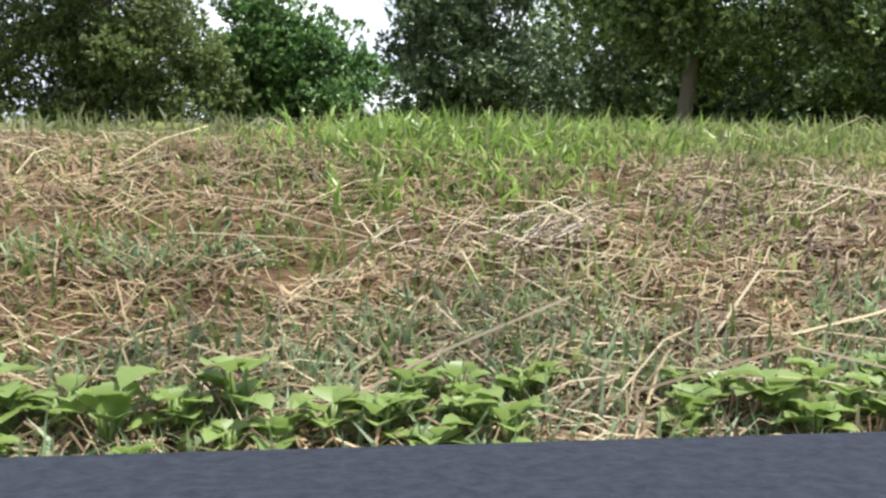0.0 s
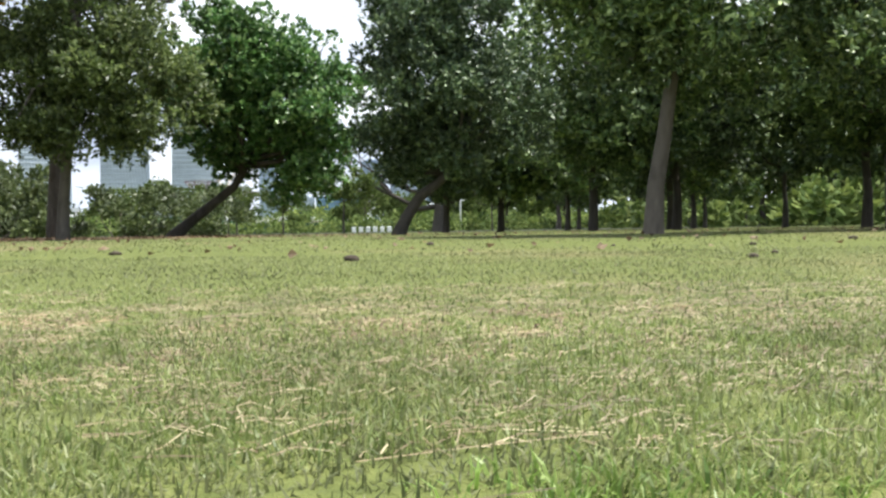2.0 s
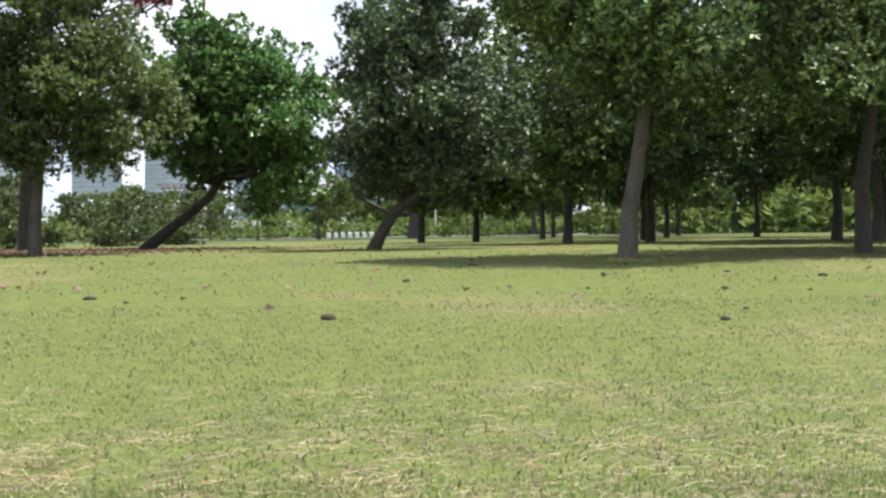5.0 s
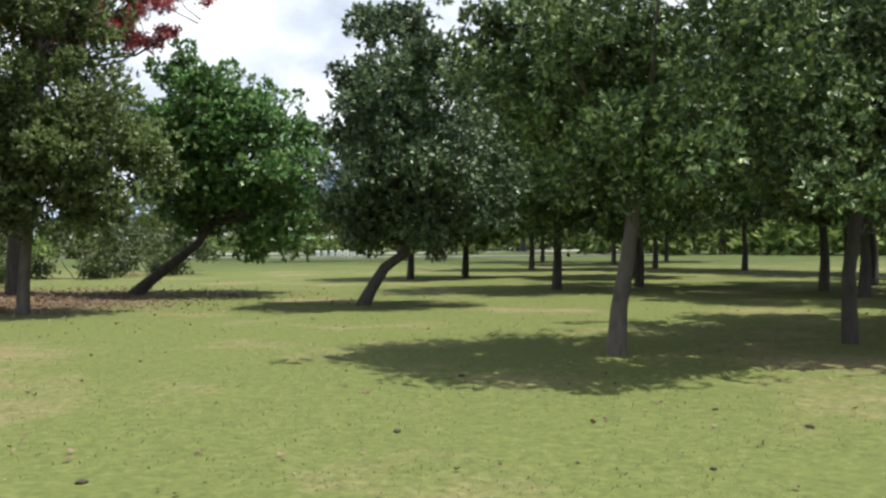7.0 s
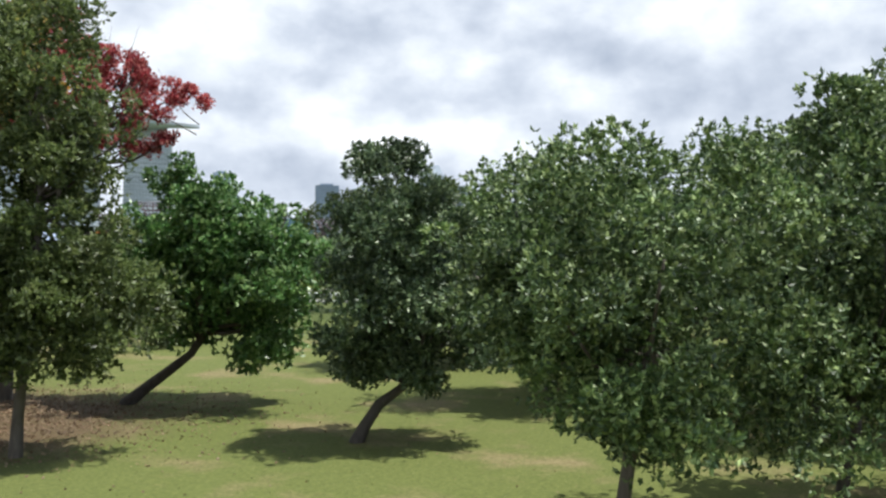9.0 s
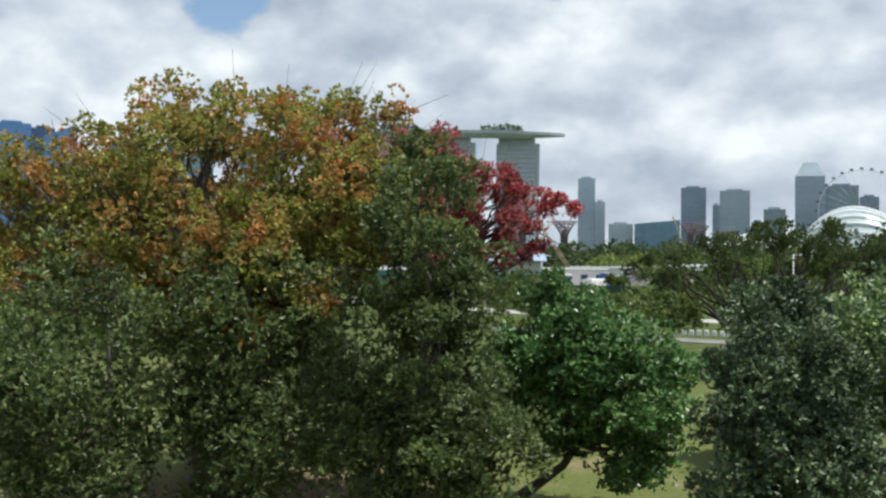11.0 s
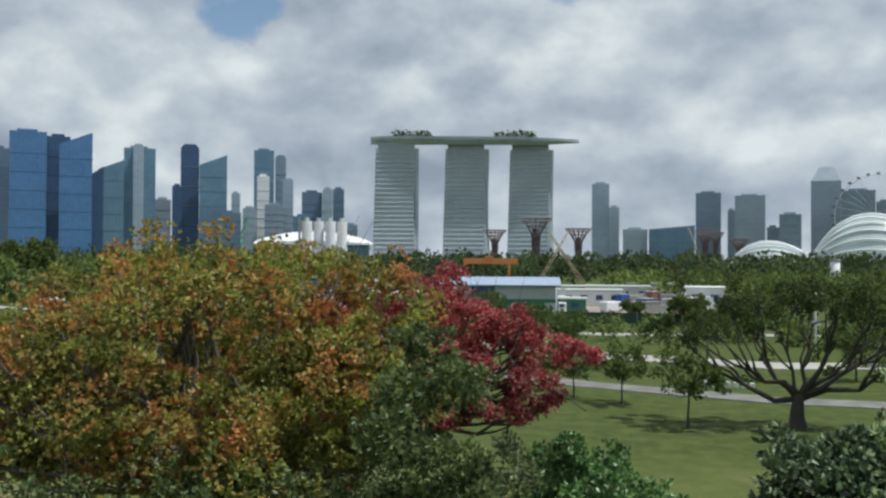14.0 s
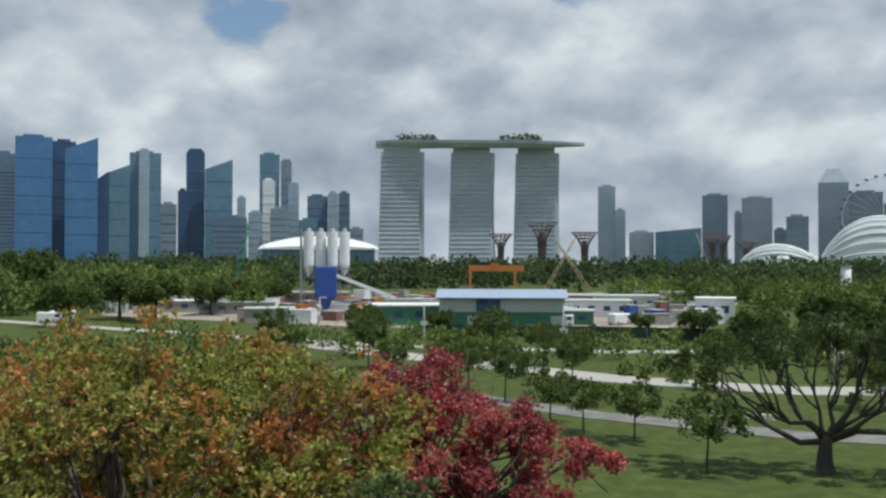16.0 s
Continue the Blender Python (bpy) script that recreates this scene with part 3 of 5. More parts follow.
tree("tree", (5.17, 10.5, LZ), [(0, 0, 0), (-0.02, 0, 0.8), (0.1, 0, 1.6), (0.2, 0, 2.6)], [(0.4, 0.2, 3.9, 1.6, 1.7, 1.75), (0.8, 0.3, 2.8, 2.2, 2.0, 1.1), (0.3, 0.3, 5.3, 0.7, 0.7, 0.5)], "tall green tree with a dark forked trunk", LEAF, BARK_DARK, 0.09, 450, 30, radius=0.33, seed=42, limbs=18, size=0.084, whorl=5)
tree("tree", (7.3, 9.0, LZ), [(0, 0, 0), (0.02, 0, 0.8), (0.1, 0, 1.6), (0.15, 0, 2.6)], [(0.2, 0, 3.5, 1.6, 1.6, 1.6), (0.2, 0, 2.6, 1.8, 1.7, 1.0)], "green tree with a dark trunk at the edge of the grove", LEAF, BARK_DARK, 0.09, 260, 14, radius=0.36, seed=40, limbs=12, size=0.12, whorl=5)
tree("leaning_tree", (-0.64, 17.8, LZ), [(0, 0, 0), (0.16, 0, 0.32), (0.42, 0, 0.72), (0.8, 0, 1.0), (1.3, 0.05, 1.5)], [(0.45, 0, 4.4, 0.85, 1.0, 1.45), (0.8, 0, 3.1, 1.6, 1.5, 1.6), (1.3, 0.1, 4.2, 0.85, 0.95, 1.2), (1.6, 0, 2.1, 1.2, 1.2, 1.0), (0.05, 0, 2.1, 0.75, 0.9, 1.0), (0.7, 0, 1.5, 1.0, 0.9, 0.55)], "dark green leaning tree with a low forked trunk", LEAF_DARK, BARK_DARK, 0.13, 450, 28, radius=0.32, seed=43, limbs=22, size=0.11, whorl=5)
tree("leaning_tree", (-6.15, 22.35, LZ), [(0, 0, 0), (0.45, 0, 0.38), (1.0, 0, 0.8), (1.5, 0, 1.2), (2.0, 0, 2.0)], [(1.65, 0, 3.95, 1.6, 1.8, 1.5), (2.7, 0, 3.0, 1.8, 1.9, 1.4), (3.0, 0, 1.9, 1.3, 1.4, 0.9), (1.0, 0, 2.9, 1.0, 1.2, 1.3)], "rounded bright green tree with a strongly leaning trunk", LEAF_BRIGHT, BARK_DARK, 0.15, 440, 26, radius=0.41, size=0.14, slim=0.3, whorl=5, seed=44, limbs=22)
tree("tall_tree", (-6.5, 16.6, LZ), [(0, 0, 0), (0.03, 0, 0.7), (0.1, 0, 1.4), (0.3, 0, 3.0), (0.4, 0, 5.5)], [(0.45, 0, 6.2, 1.0, 1.0, 2.1), (0.6, 0, 4.1, 1.25, 1.2, 1.7), (1.0, 0, 2.6, 1.3, 1.3, 1.3), (-0.4, 0, 2.8, 1.0, 1.1, 1.4)], "tall narrow olive green tree with a grey trunk", LEAF_OLIVE, BARK, 0.11, 480, 30, radius=0.37, seed=45, limbs=20, size=0.11)
tree("green_tree", (-9.7, 16.4, LZ), [(0, 0, 0), (0.05, 0, 0.7), (0.2, 0, 1.5), (0.3, 0, 3.0)], [(0.2, 0, 4.2, 1.7, 1.5, 2.2), (0.3, -0.2, 2.7, 1.9, 1.5, 1.5)], "dark olive tree beside orange-leaved trees", LEAF_OLIVE, BARK, 0.11, 420, 18, radius=0.42, seed=46, limbs=16, size=0.12)
tree("green_tree", (-12.6, 14.6, LZ), [(0, 0, 0), (0.3, 0, 0.7), (0.7, 0, 1.4), (0.9, 0, 3.0)], [(0.6, 0, 4.0, 2.0, 1.6, 2.2), (0.2, -0.2, 2.7, 2.0, 1.5, 1.4), (-1.2, -0.3, 3.6, 1.4, 1.3, 1.6)], "dark olive tree beside orange-leaved trees", LEAF_OLIVE, BARK, 0.11, 440, 18, radius=0.42, seed=47, limbs=16, size=0.12)
tree("orange_tree", (-11.3, 18.2, LZ), [(0, 0, 0), (0.05, 0, 1.5), (0.0, 0, 3.5), (0.1, 0, 6.5)], [(0.0, 0, 7.4, 3.3, 2.8, 2.1), (2.2, 0, 6.9, 2.2, 2.0, 1.5), (-3.2, 0, 6.6, 2.4, 2.2, 1.7), (-0.8, 1.3, 9.35, 1.8, 1.6, 0.9), (1.3, 1.3, 9.0, 1.8, 1.6, 0.8), (2.9, 0.9, 8.6, 1.6, 1.5, 0.75), (3.7, 0.2, 7.4, 1.3, 1.6, 0.9), (-2.4, 1.0, 8.9, 1.7, 1.6, 0.8), (-4.4, -0.4, 7.6, 2.0, 2.0, 1.2), (2.6, 0.3, 6.9, 1.6, 1.7, 1.2), (-4.6, -0.6, 6.4, 2.0, 2.0, 1.6), (1.0, -1.2, 5.6, 3.0, 1.6, 1.2)], "spreading tree with orange and olive green autumn leaves", LEAF_ORANGE, BARK, 0.2, 1500, 17, radius=0.36, seed=48, forks=3, limbs=34, size=0.108, slim=0.3, twigs=150, whorl=5)
tree("red_tree", (-9.15, 22.9, LZ), [(0, 0, 0), (0.1, 0, 2.0), (0.3, 0, 4.5), (0.7, -0.1, 6.8)], [(0.8, -0.3, 8.7, 1.0, 1.1, 0.6), (-0.4, -0.4, 8.2, 1.2, 1.2, 0.5), (1.8, 0, 8.2, 1.2, 1.1, 0.4), (2.9, 0.3, 7.8, 1.1, 0.9, 0.35), (3.9, 0.5, 7.45, 0.8, 0.6, 0.22), (1.0, -0.9, 7.4, 1.7, 1.2, 0.4), (2.5, -0.3, 7.0, 1.4, 1.1, 0.35), (-0.2, -1.0, 6.8, 1.5, 1.2, 0.45), (2.9, 0.2, 6.3, 0.9, 0.8, 0.35), (1.4, -0.7, 6.2, 1.3, 1.0, 0.35)], "tree with deep crimson leaves on spreading branches", LEAF_RED, BARK, 0.17, 1150, 13, radius=0.2, seed=49, forks=3, limbs=24, size=0.085, slim=0.3, twigs=40)
for k, (bx, by, h, wd) in enumerate(((3.99, 22.8, 5.9, 2.2), (6.3, 23.7, 5.6, 2.5), (9.9, 21.0, 6.6, 3.0), (12.2, 23.1, 6.8, 3.0), (2.4, 31.0, 4.6, 1.6), (0.55, 30.0, 4.6, 1.6), (11.0, 38.4, 6.5, 2.6), (11.0, 45.6, 6.5, 2.6), (5.76, 38.3, 5.6, 2.2), (15.5, 31.0, 6.5, 2.6), (7.8, 30.0, 5.5, 2.2), (13.5, 35.0, 6.5, 2.6), (17.5, 27.0, 6.8, 2.6), (8.5, 52.0, 6.5, 2.8), (15.0, 50.0, 6.5, 2.8), (7.5, 12.4, 6.2, 2.2), (9.6, 18.6, 6.4, 2.8), (13.0, 16.5, 6.4, 2.8))):
    tree("tree", (bx, by, LZ), [(0, 0, 0), (0.03, 0, 0.8), (0.0, 0.05, 1.5), (0.1, 0.1, h * 0.5)], [(0, 0, h * 0.66, wd, wd, h * 0.33), (0.3, 0, h * 0.47, wd * 1.1, wd, h * 0.2)], GREENISH, (LEAF, LEAF_DARK)[k % 2], BARK_DARK, 0.12, 320, 22 if by < 28 else 12, radius=0.45, seed=60 + k, limbs=10, size=0.15 if by < 28 else 0.27, whorl=4 if by < 28 else 3, slim=0.3)
tree("orange_tree", (-14.8, 22.4, LZ), [(0, 0, 0), (0, 0, 1.5), (0.1, 0, 3.5), (0.2, 0, 6)], [(0, 0, 6.6, 3.0, 2.6, 1.9), (2.2, 0, 6.4, 2.2, 2.0, 1.4), (-2.4, 0, 6.2, 2.0, 2.0, 1.5)], "olive and orange leaved tree behind its neighbours", LEAF_ORANGE, BARK, 0.18, 420, 16, radius=0.5, seed=50, limbs=20, size=0.16, slim=0.3)
tree("green_tree", (-17.6, 23.5, LZ), [(0, 0, 0), (0, 0, 1.5), (0.1, 0, 3.5), (0.2, 0, 5)], [(0, 0, 7.0, 2.3, 2.2, 1.8), (0.5, 0, 5.0, 2.4, 2.0, 1.6)], "fresh green tree beside orange-leaved trees", LEAF_WEED, BARK, 0.16, 380, 18, radius=0.5, seed=51, limbs=14, size=0.12, slim=0.3)

# ---- fallen leaves and clods ----
def fallen(name, x, y, size, material, seed, label):
    r = np.random.default_rng(seed)
    at = np.stack([x, y, ground_z(x, y) + 0.02], 1)
    v, f = leaf_arrays(at, np.stack([r.normal(size=len(x)), r.normal(size=len(x)), r.uniform(0.0, 0.2, len(x))], 1), size, 0.35, r)
    return stuff(name, mesh_of(name, v, f, material), label, "fallen leaves")


rng = np.random.default_rng(55)
x, y = rng.normal(-9.5, 2.9, 9000), rng.normal(20.5, 2.4, 9000)
fallen("fallen_leaves", x, y, 0.065, LITTER, 56, "brown fallen leaves under the autumn trees")
x, y = scatter(900, -2.0, 2.0, 4.0, 30.0, 57, 0.3)
fallen("fallen_leaves", x, y, 0.05, LITTER, 58, "scattered dry leaves on the lawn")
CLOD = plain("clod", (0.06, 0.045, 0.03), 0.95, 0, 20)


def clod(bx, by, s, seed):
    """A dark lump of cut turf."""
    r = random.Random(seed)
    bm = bmesh.new()
    bmesh.ops.create_icosphere(bm, subdivisions=2, radius=1)
    for v in bm.verts:
        k = 1 + 0.35 * noise.noise(v.co * 2.3 + Vector((seed, 0, 0)))
        v.co = Vector((v.co.x * s * k * 1.4, v.co.y * s * k, v.co.z * s * k * 0.7))
    m = pose(bx, by, float(ground_z(np.array(bx), np.array(by))) + s * 0.25, 0, 0, r.uniform(0, 180))
    return tagged(part("turf_clod", bm, CLOD, None, "", True, m), "small dark clod of earth on the lawn", "clod", "clods on the lawn")


for k, (bx, by) in enumerate(((-2.63, 10.55), (2.2, 6.65), (-0.42, 3.73), (1.28, 3.85), (1.05, 3.45), (2.6, 6.0), (1.9, 7.0), (3.2, 5.4), (-1.75, 5.0), (0.9, 5.2), (1.6, 5.0), (-0.1, 6.1), (-2.0, 8.2), (3.3, 4.6), (0.5, 8.4), (-3.6, 7.0))):
    clod(bx, by, 0.012 + 0.006 * (k % 3), k)


# ---- broad-leaved weeds along the path ----
def weed(bx, by, s, seed):
    r = np.random.default_rng(seed)
    t = thing("weed", pose(bx, by, float(ground_z(np.array(bx), np.array(by))), 0, 0, r.uniform(0, 360)), "bright green broad-leaved weed at the path's edge", "weed", "weeds along the path")
    for k in range(10):
        a, el = 2.4 * k, r.uniform(0.2, 1.3)
        h = s * r.uniform(0.35, 1.0)
        d = Vector((math.cos(a) * math.cos(el), math.sin(a) * math.cos(el), math.sin(el) * 0.6))
        side = d.cross(Vector((0, 0, 1))).normalized()
        up = side.cross(d).normalized()
        base = Vector((math.cos(a) * 0.2 * s, math.sin(a) * 0.2 * s, h))
        L = s * r.uniform(0.6, 0.95)
        rows = []
        for u, w in ((0.0, 0.05), (0.2, 0.40), (0.45, 0.52), (0.6, 0.36), (0.76, 0.36), (1.0, 0.04)):
            c = base + d * L * u - Vector((0, 0, 1)) * L * 0.22 * u * u
            rows.append((c - side * L * w + up * L * w * 0.35, c, c + side * L * w + up * L * w * 0.35))
        v = [tuple(p) for row in rows for p in row]
        f = []
        for i in range(len(rows) - 1):
            f += [(3 * i, 3 * i + 1, 3 * i + 4, 3 * i + 3), (3 * i + 1, 3 * i + 2, 3 * i + 5, 3 * i + 4)]
        put("leaf", mesh_of("leaf", v, f, LEAF_WEED), t)
        put("stem", tubes("stem", [([(0, 0, -0.004), tuple(base * 0.6), tuple(base)], [0.0009, 0.0008, 0.0006])], LEAF_WEED, 5), t)
    return t


for k, (bx, by, s) in enumerate(((-0.155, 0.37, 0.019), (-0.135, 0.375, 0.018), (-0.118, 0.385, 0.016), (-0.098, 0.365, 0.017), (-0.082, 0.37, 0.019), (-0.06, 0.375, 0.012), (-0.048, 0.36, 0.014), (-0.035, 0.375, 0.019), (-0.022, 0.365, 0.014), (0.045, 0.37, 0.014), (0.06, 0.385, 0.015), (0.078, 0.375, 0.016), (0.085, 0.36, 0.013), (0.1, 0.385, 0.018), (0.115, 0.37, 0.015), (0.13, 0.375, 0.014), (-0.175, 0.38, 0.018), (-0.2, 0.38, 0.018), (0.16, 0.38, 0.015), (0.19, 0.385, 0.016))):
    weed(bx * 0.78, by - 0.09 + 0.1 * bx, 0.78 * s * (1.15, 0.9, 1.3)[k % 3], 100 + k)


rng = random.Random(33)
for k in range(26):
    wx = rng.choice((rng.uniform(-0.16, 0.0), rng.uniform(0.03, 0.17)))
    weed(wx, float(edge(wx)) + rng.uniform(0.045, 0.10), rng.uniform(0.008, 0.013), 140 + k)


# ---- trees and paths farther off ----
tree("rain_tree", (0.85, 59.7, LZ), [(0, 0, 0), (-0.05, 0, 0.7), (0, 0, 1.4), (0.1, 0, 2.0)], [(-4.4, 0, 6.0, 3.2, 3.0, 0.55), (-1.5, 0, 7.0, 3.0, 3.0, 0.6), (1.6, 0, 7.6, 3.4, 3.2, 0.7), (4.8, 0, 6.8, 3.2, 3.0, 0.8), (-7.0, 0, 5.2, 2.0, 2.0, 0.4), (6.8, 0, 5.6, 2.0, 2.0, 0.7)], "umbrella-shaped tree with flat leafy tiers and dark spreading limbs", LEAF_UMBRELLA, BARK_DARK, 0.5, 380, 12, radius=0.55, size=0.19, slim=0.28, seed=71, limbs=9, forks=5, goals=((-7.2, 0.3, 5.3), (-5.0, -0.8, 6.0), (-3.0, 0.9, 6.6), (-1.2, -0.7, 7.1), (0.8, 0.8, 7.6), (2.4, -0.9, 7.6), (4.2, 0.5, 7.0), (5.6, -0.5, 6.6), (7.2, 0.2, 5.7)))
sapling = tree("young_tree", (-5.1, 57.3, LZ), [(0, 0, 0), (0.0, 0, 0.8), (0.05, 0, 1.6), (0, 0, 2.6)], [(0, 0, 3.1, 1.9, 1.9, 0.95), (0.5, 0, 2.4, 1.5, 1.4, 0.5)], "young tree with a thin trunk standing on the lawn", LEAF_PARK, BARK_DARK, 0.08, 170, 7, radius=0.32, size=0.2, slim=0.3, seed=72, whorl=3, limbs=10, group="young trees")
rng = random.Random(4)
for bx, by, s in ((-9.95, 64.9, 0.95), (-13.5, 66.6, 0.9), (-16.5, 70, 0.9), (-22, 78, 1.0), (-27, 84, 1.1), (-31, 92, 1.0), (-36, 88, 1.0), (-42, 96, 1.2), (-19, 90, 1.0), (-25, 104, 1.2), (-33, 112, 1.3), (-48, 108, 1.2), (-54, 100, 1.1), (-61, 110, 1.2), (6, 84, 1.2), (14, 78, 1.2), (-6, 92, 1.1)):
    m = pose(bx, by, LZ, 0, 0, rng.uniform(0, 360)) @ Matrix.Diagonal((s, s, s * rng.uniform(0.9, 1.2), 1))
    c = copy_thing(sapling, m)
    c.matrix_basis = m
wide = tree("broad_tree", (14, 98, LZ), [(0, 0, 0), (0.1, 0, 1.2), (0, 0, 2.4), (0.2, 0, 4)], [(0, 0, 5.8, 4.2, 4.2, 1.9), (1.2, 0, 4.4, 3.4, 3.4, 1.3), (-2, 0, 4.8, 2.8, 3, 1.4)], "broad dark green tree in the park", LEAF_PARK, BARK_DARK, 0.3, 170, 11, radius=0.9, size=0.56, slim=0.3, seed=73, whorl=3, limbs=14, group="broad park trees")
for az, d, s in ((-1.5, 128, 0.75), (5, 118, 0.9), (8.5, 130, 1.0), (-4.6, 146, 0.62), (2.2, 165, 0.9), (7, 170, 1.1), (-7.8, 156, 0.5), (-24, 150, 0.6), (-19.5, 150, 0.5), (-36, 190, 1.2), (-38, 200, 1.3), (-33, 210, 1.1), (-40.5, 180, 1.1), (-43.0, 255, 1.7), (-45, 255, 1.7), (-31, 220, 1.1), (-29.5, 240, 1.0), (12, 120, 1.2), (16, 90, 1.0), (20, 80, 0.9), (24, 92, 1.0), (28, 75, 0.9), (33, 85, 1.0), (19, 110, 1.1), (25, 120, 1.2), (31, 110, 1.2), (37, 95, 1.1), (-13, 130, 0.42), (-17.5, 135, 0.4)):
    p = polar(az, d, LZ)
    m = pose(*p, 0, 0, rng.uniform(0, 360)) @ Matrix.Diagonal((s, s, s * rng.uniform(0.85, 1.15), 1))
    c = copy_thing(wide, m)
    c.matrix_basis = m
bush = thing("bush", pose(-11, 33, LZ), "leafy yellow-green bush at the edge of the lawn", "bush", "bushes at the lawn's edge")
put("foliage", crown_mesh("foliage", [(0, 0, 0.8, 1.6, 1.2, 0.95), (1.0, 0.2, 0.6, 1.2, 1.1, 0.75)], 60, 16, 0.4, 0.17, 0.25, LEAF_BUSH, 74)[0], bush)
put("stem", tubes("stem", [limb_run((0.1 * k, 0, -0.1), (0.7 * k - 0.5, 0.1, 0.9), 0.03, 0.01, np.random.default_rng(k)) for k in range(4)], BARK, 5), bush)
for bx, by, s in ((-13.5, 31, 1.3), (-9.2, 36, 1.0), (-16, 34, 1.5), (-10.5, 40, 1.2), (-19, 36, 1.5), (-12.2, 26.5, 1.0), (-14.6, 24.5, 1.2)):
    m = pose(bx, by, LZ, 0, 0, rng.uniform(0, 360)) @ Matrix.Diagonal((s, s, s, 1))
    copy_thing(bush, m).matrix_basis = m


def strip(name, pts, width, material, label, z=0.14, h=0.06):
    """A paved way along points, with thickness."""
    bm = bmesh.new()
    L, R = [], []
    for i, p in enumerate(pts):
        a, b = Vector(pts[max(i - 1, 0)]), Vector(pts[min(i + 1, len(pts) - 1)])
        d = (b - a).normalized()
        s = Vector((-d.y, d.x)) * width / 2
        L.append(bm.verts.new((p[0] + s.x, p[1] + s.y, z + h)))
        R.append(bm.verts.new((p[0] - s.x, p[1] - s.y, z + h)))
    top = [bm.faces.new((R[i], R[i + 1], L[i + 1], L[i])) for i in range(len(pts) - 1)]
    bm.normal_update()
    bmesh.ops.solidify(bm, geom=top, thickness=h + 0.1)
    return tagged(part(name, bm, material, None), label, "path", kind="structure")


strip("pavement", [(-70, 124), (-40, 108), (-16, 96), (0, 93), (12, 97), (40, 124), (90, 140)], 5.5, PALE, "pale paved park road")
strip("pavement", [(-34, 84), (-14, 74), (0, 70.5), (14, 71), (40, 78)], 3.2, FOOTPATH, "grey park footpath across the lawn", 0.13, 0.05)
strip("road", [(-160, 150), (-80, 128), (-50, 122), (-20, 124), (30, 140), (110, 160)], 4.0, PALE, "pale service road along the works site")


# ---- the far shore: woods as one growth of leaves ----
def woods(name, label, az0, az1, d0, d1, count, h0, h1, leaf, per, seed, material=LEAF_FAR):
    rng = np.random.default_rng(seed)
    az, d = rng.uniform(az0, az1, count), np.sqrt(rng.uniform(d0 * d0, d1 * d1, count))
    h = rng.uniform(h0, h1, count)
    c = np.stack([d * np.sin(np.radians(az)), d * np.cos(np.radians(az)), h * 0.5 + LZ], 1)
    r = np.stack([h * rng.uniform(0.4, 0.7, count), h * rng.uniform(0.4, 0.7, count), h * 0.5], 1)
    dd = unit(rng.normal(size=(count * per, 3)))
    q = np.repeat(c, per, 0) + dd * np.repeat(r, per, 0) * rng.uniform(0.6, 1.1, (count * per, 1))
    q[:, 2] = np.maximum(q[:, 2], LZ + 0.1)
    v, f = leaf_arrays(q, dd + rng.normal(size=dd.shape) * 0.7, leaf, 0.35, rng)
    return stuff(name, mesh_of(name, v, f, material), label, "woods")


woods("far_woods", "dense dark green woods along the far shore", -62, 48, 380, 760, 1000, 9, 15, 2.4, 100, 81)
woods("near_woods", "green belt of trees behind the works site", -46, -30, 215, 420, 150, 6, 11, 1.5, 160, 82, LEAF_PARK)
woods("near_woods", "green belt of trees beside the works site", -9, 14, 215, 400, 170, 4, 7, 1.2, 140, 83, LEAF_PARK)
woods("hedge", "low green shrubs along the park road", -36, 14, 112, 152, 210, 1.0, 2.6, 0.62, 60, 84, LEAF_PARK)
woods("hedge", "low shrubs and saplings before the park road", -34, 9, 78, 108, 70, 0.6, 1.5, 0.45, 64, 88, LEAF_PARK)
woods("hedge", "low shrubs at the edge of the park", 12, 44, 70, 140, 260, 1.5, 5.0, 0.9, 60, 86, LEAF_PARK)
woods("hedge", "low shrubs and saplings beyond the lawn", -46, -28, 60, 130, 200, 1.0, 3.0, 0.62, 60, 87, LEAF_PARK)
woods("far_woods", "woods closing the park behind the path", 60, 300, 60, 200, 260, 7, 12, 1.6, 60, 85)


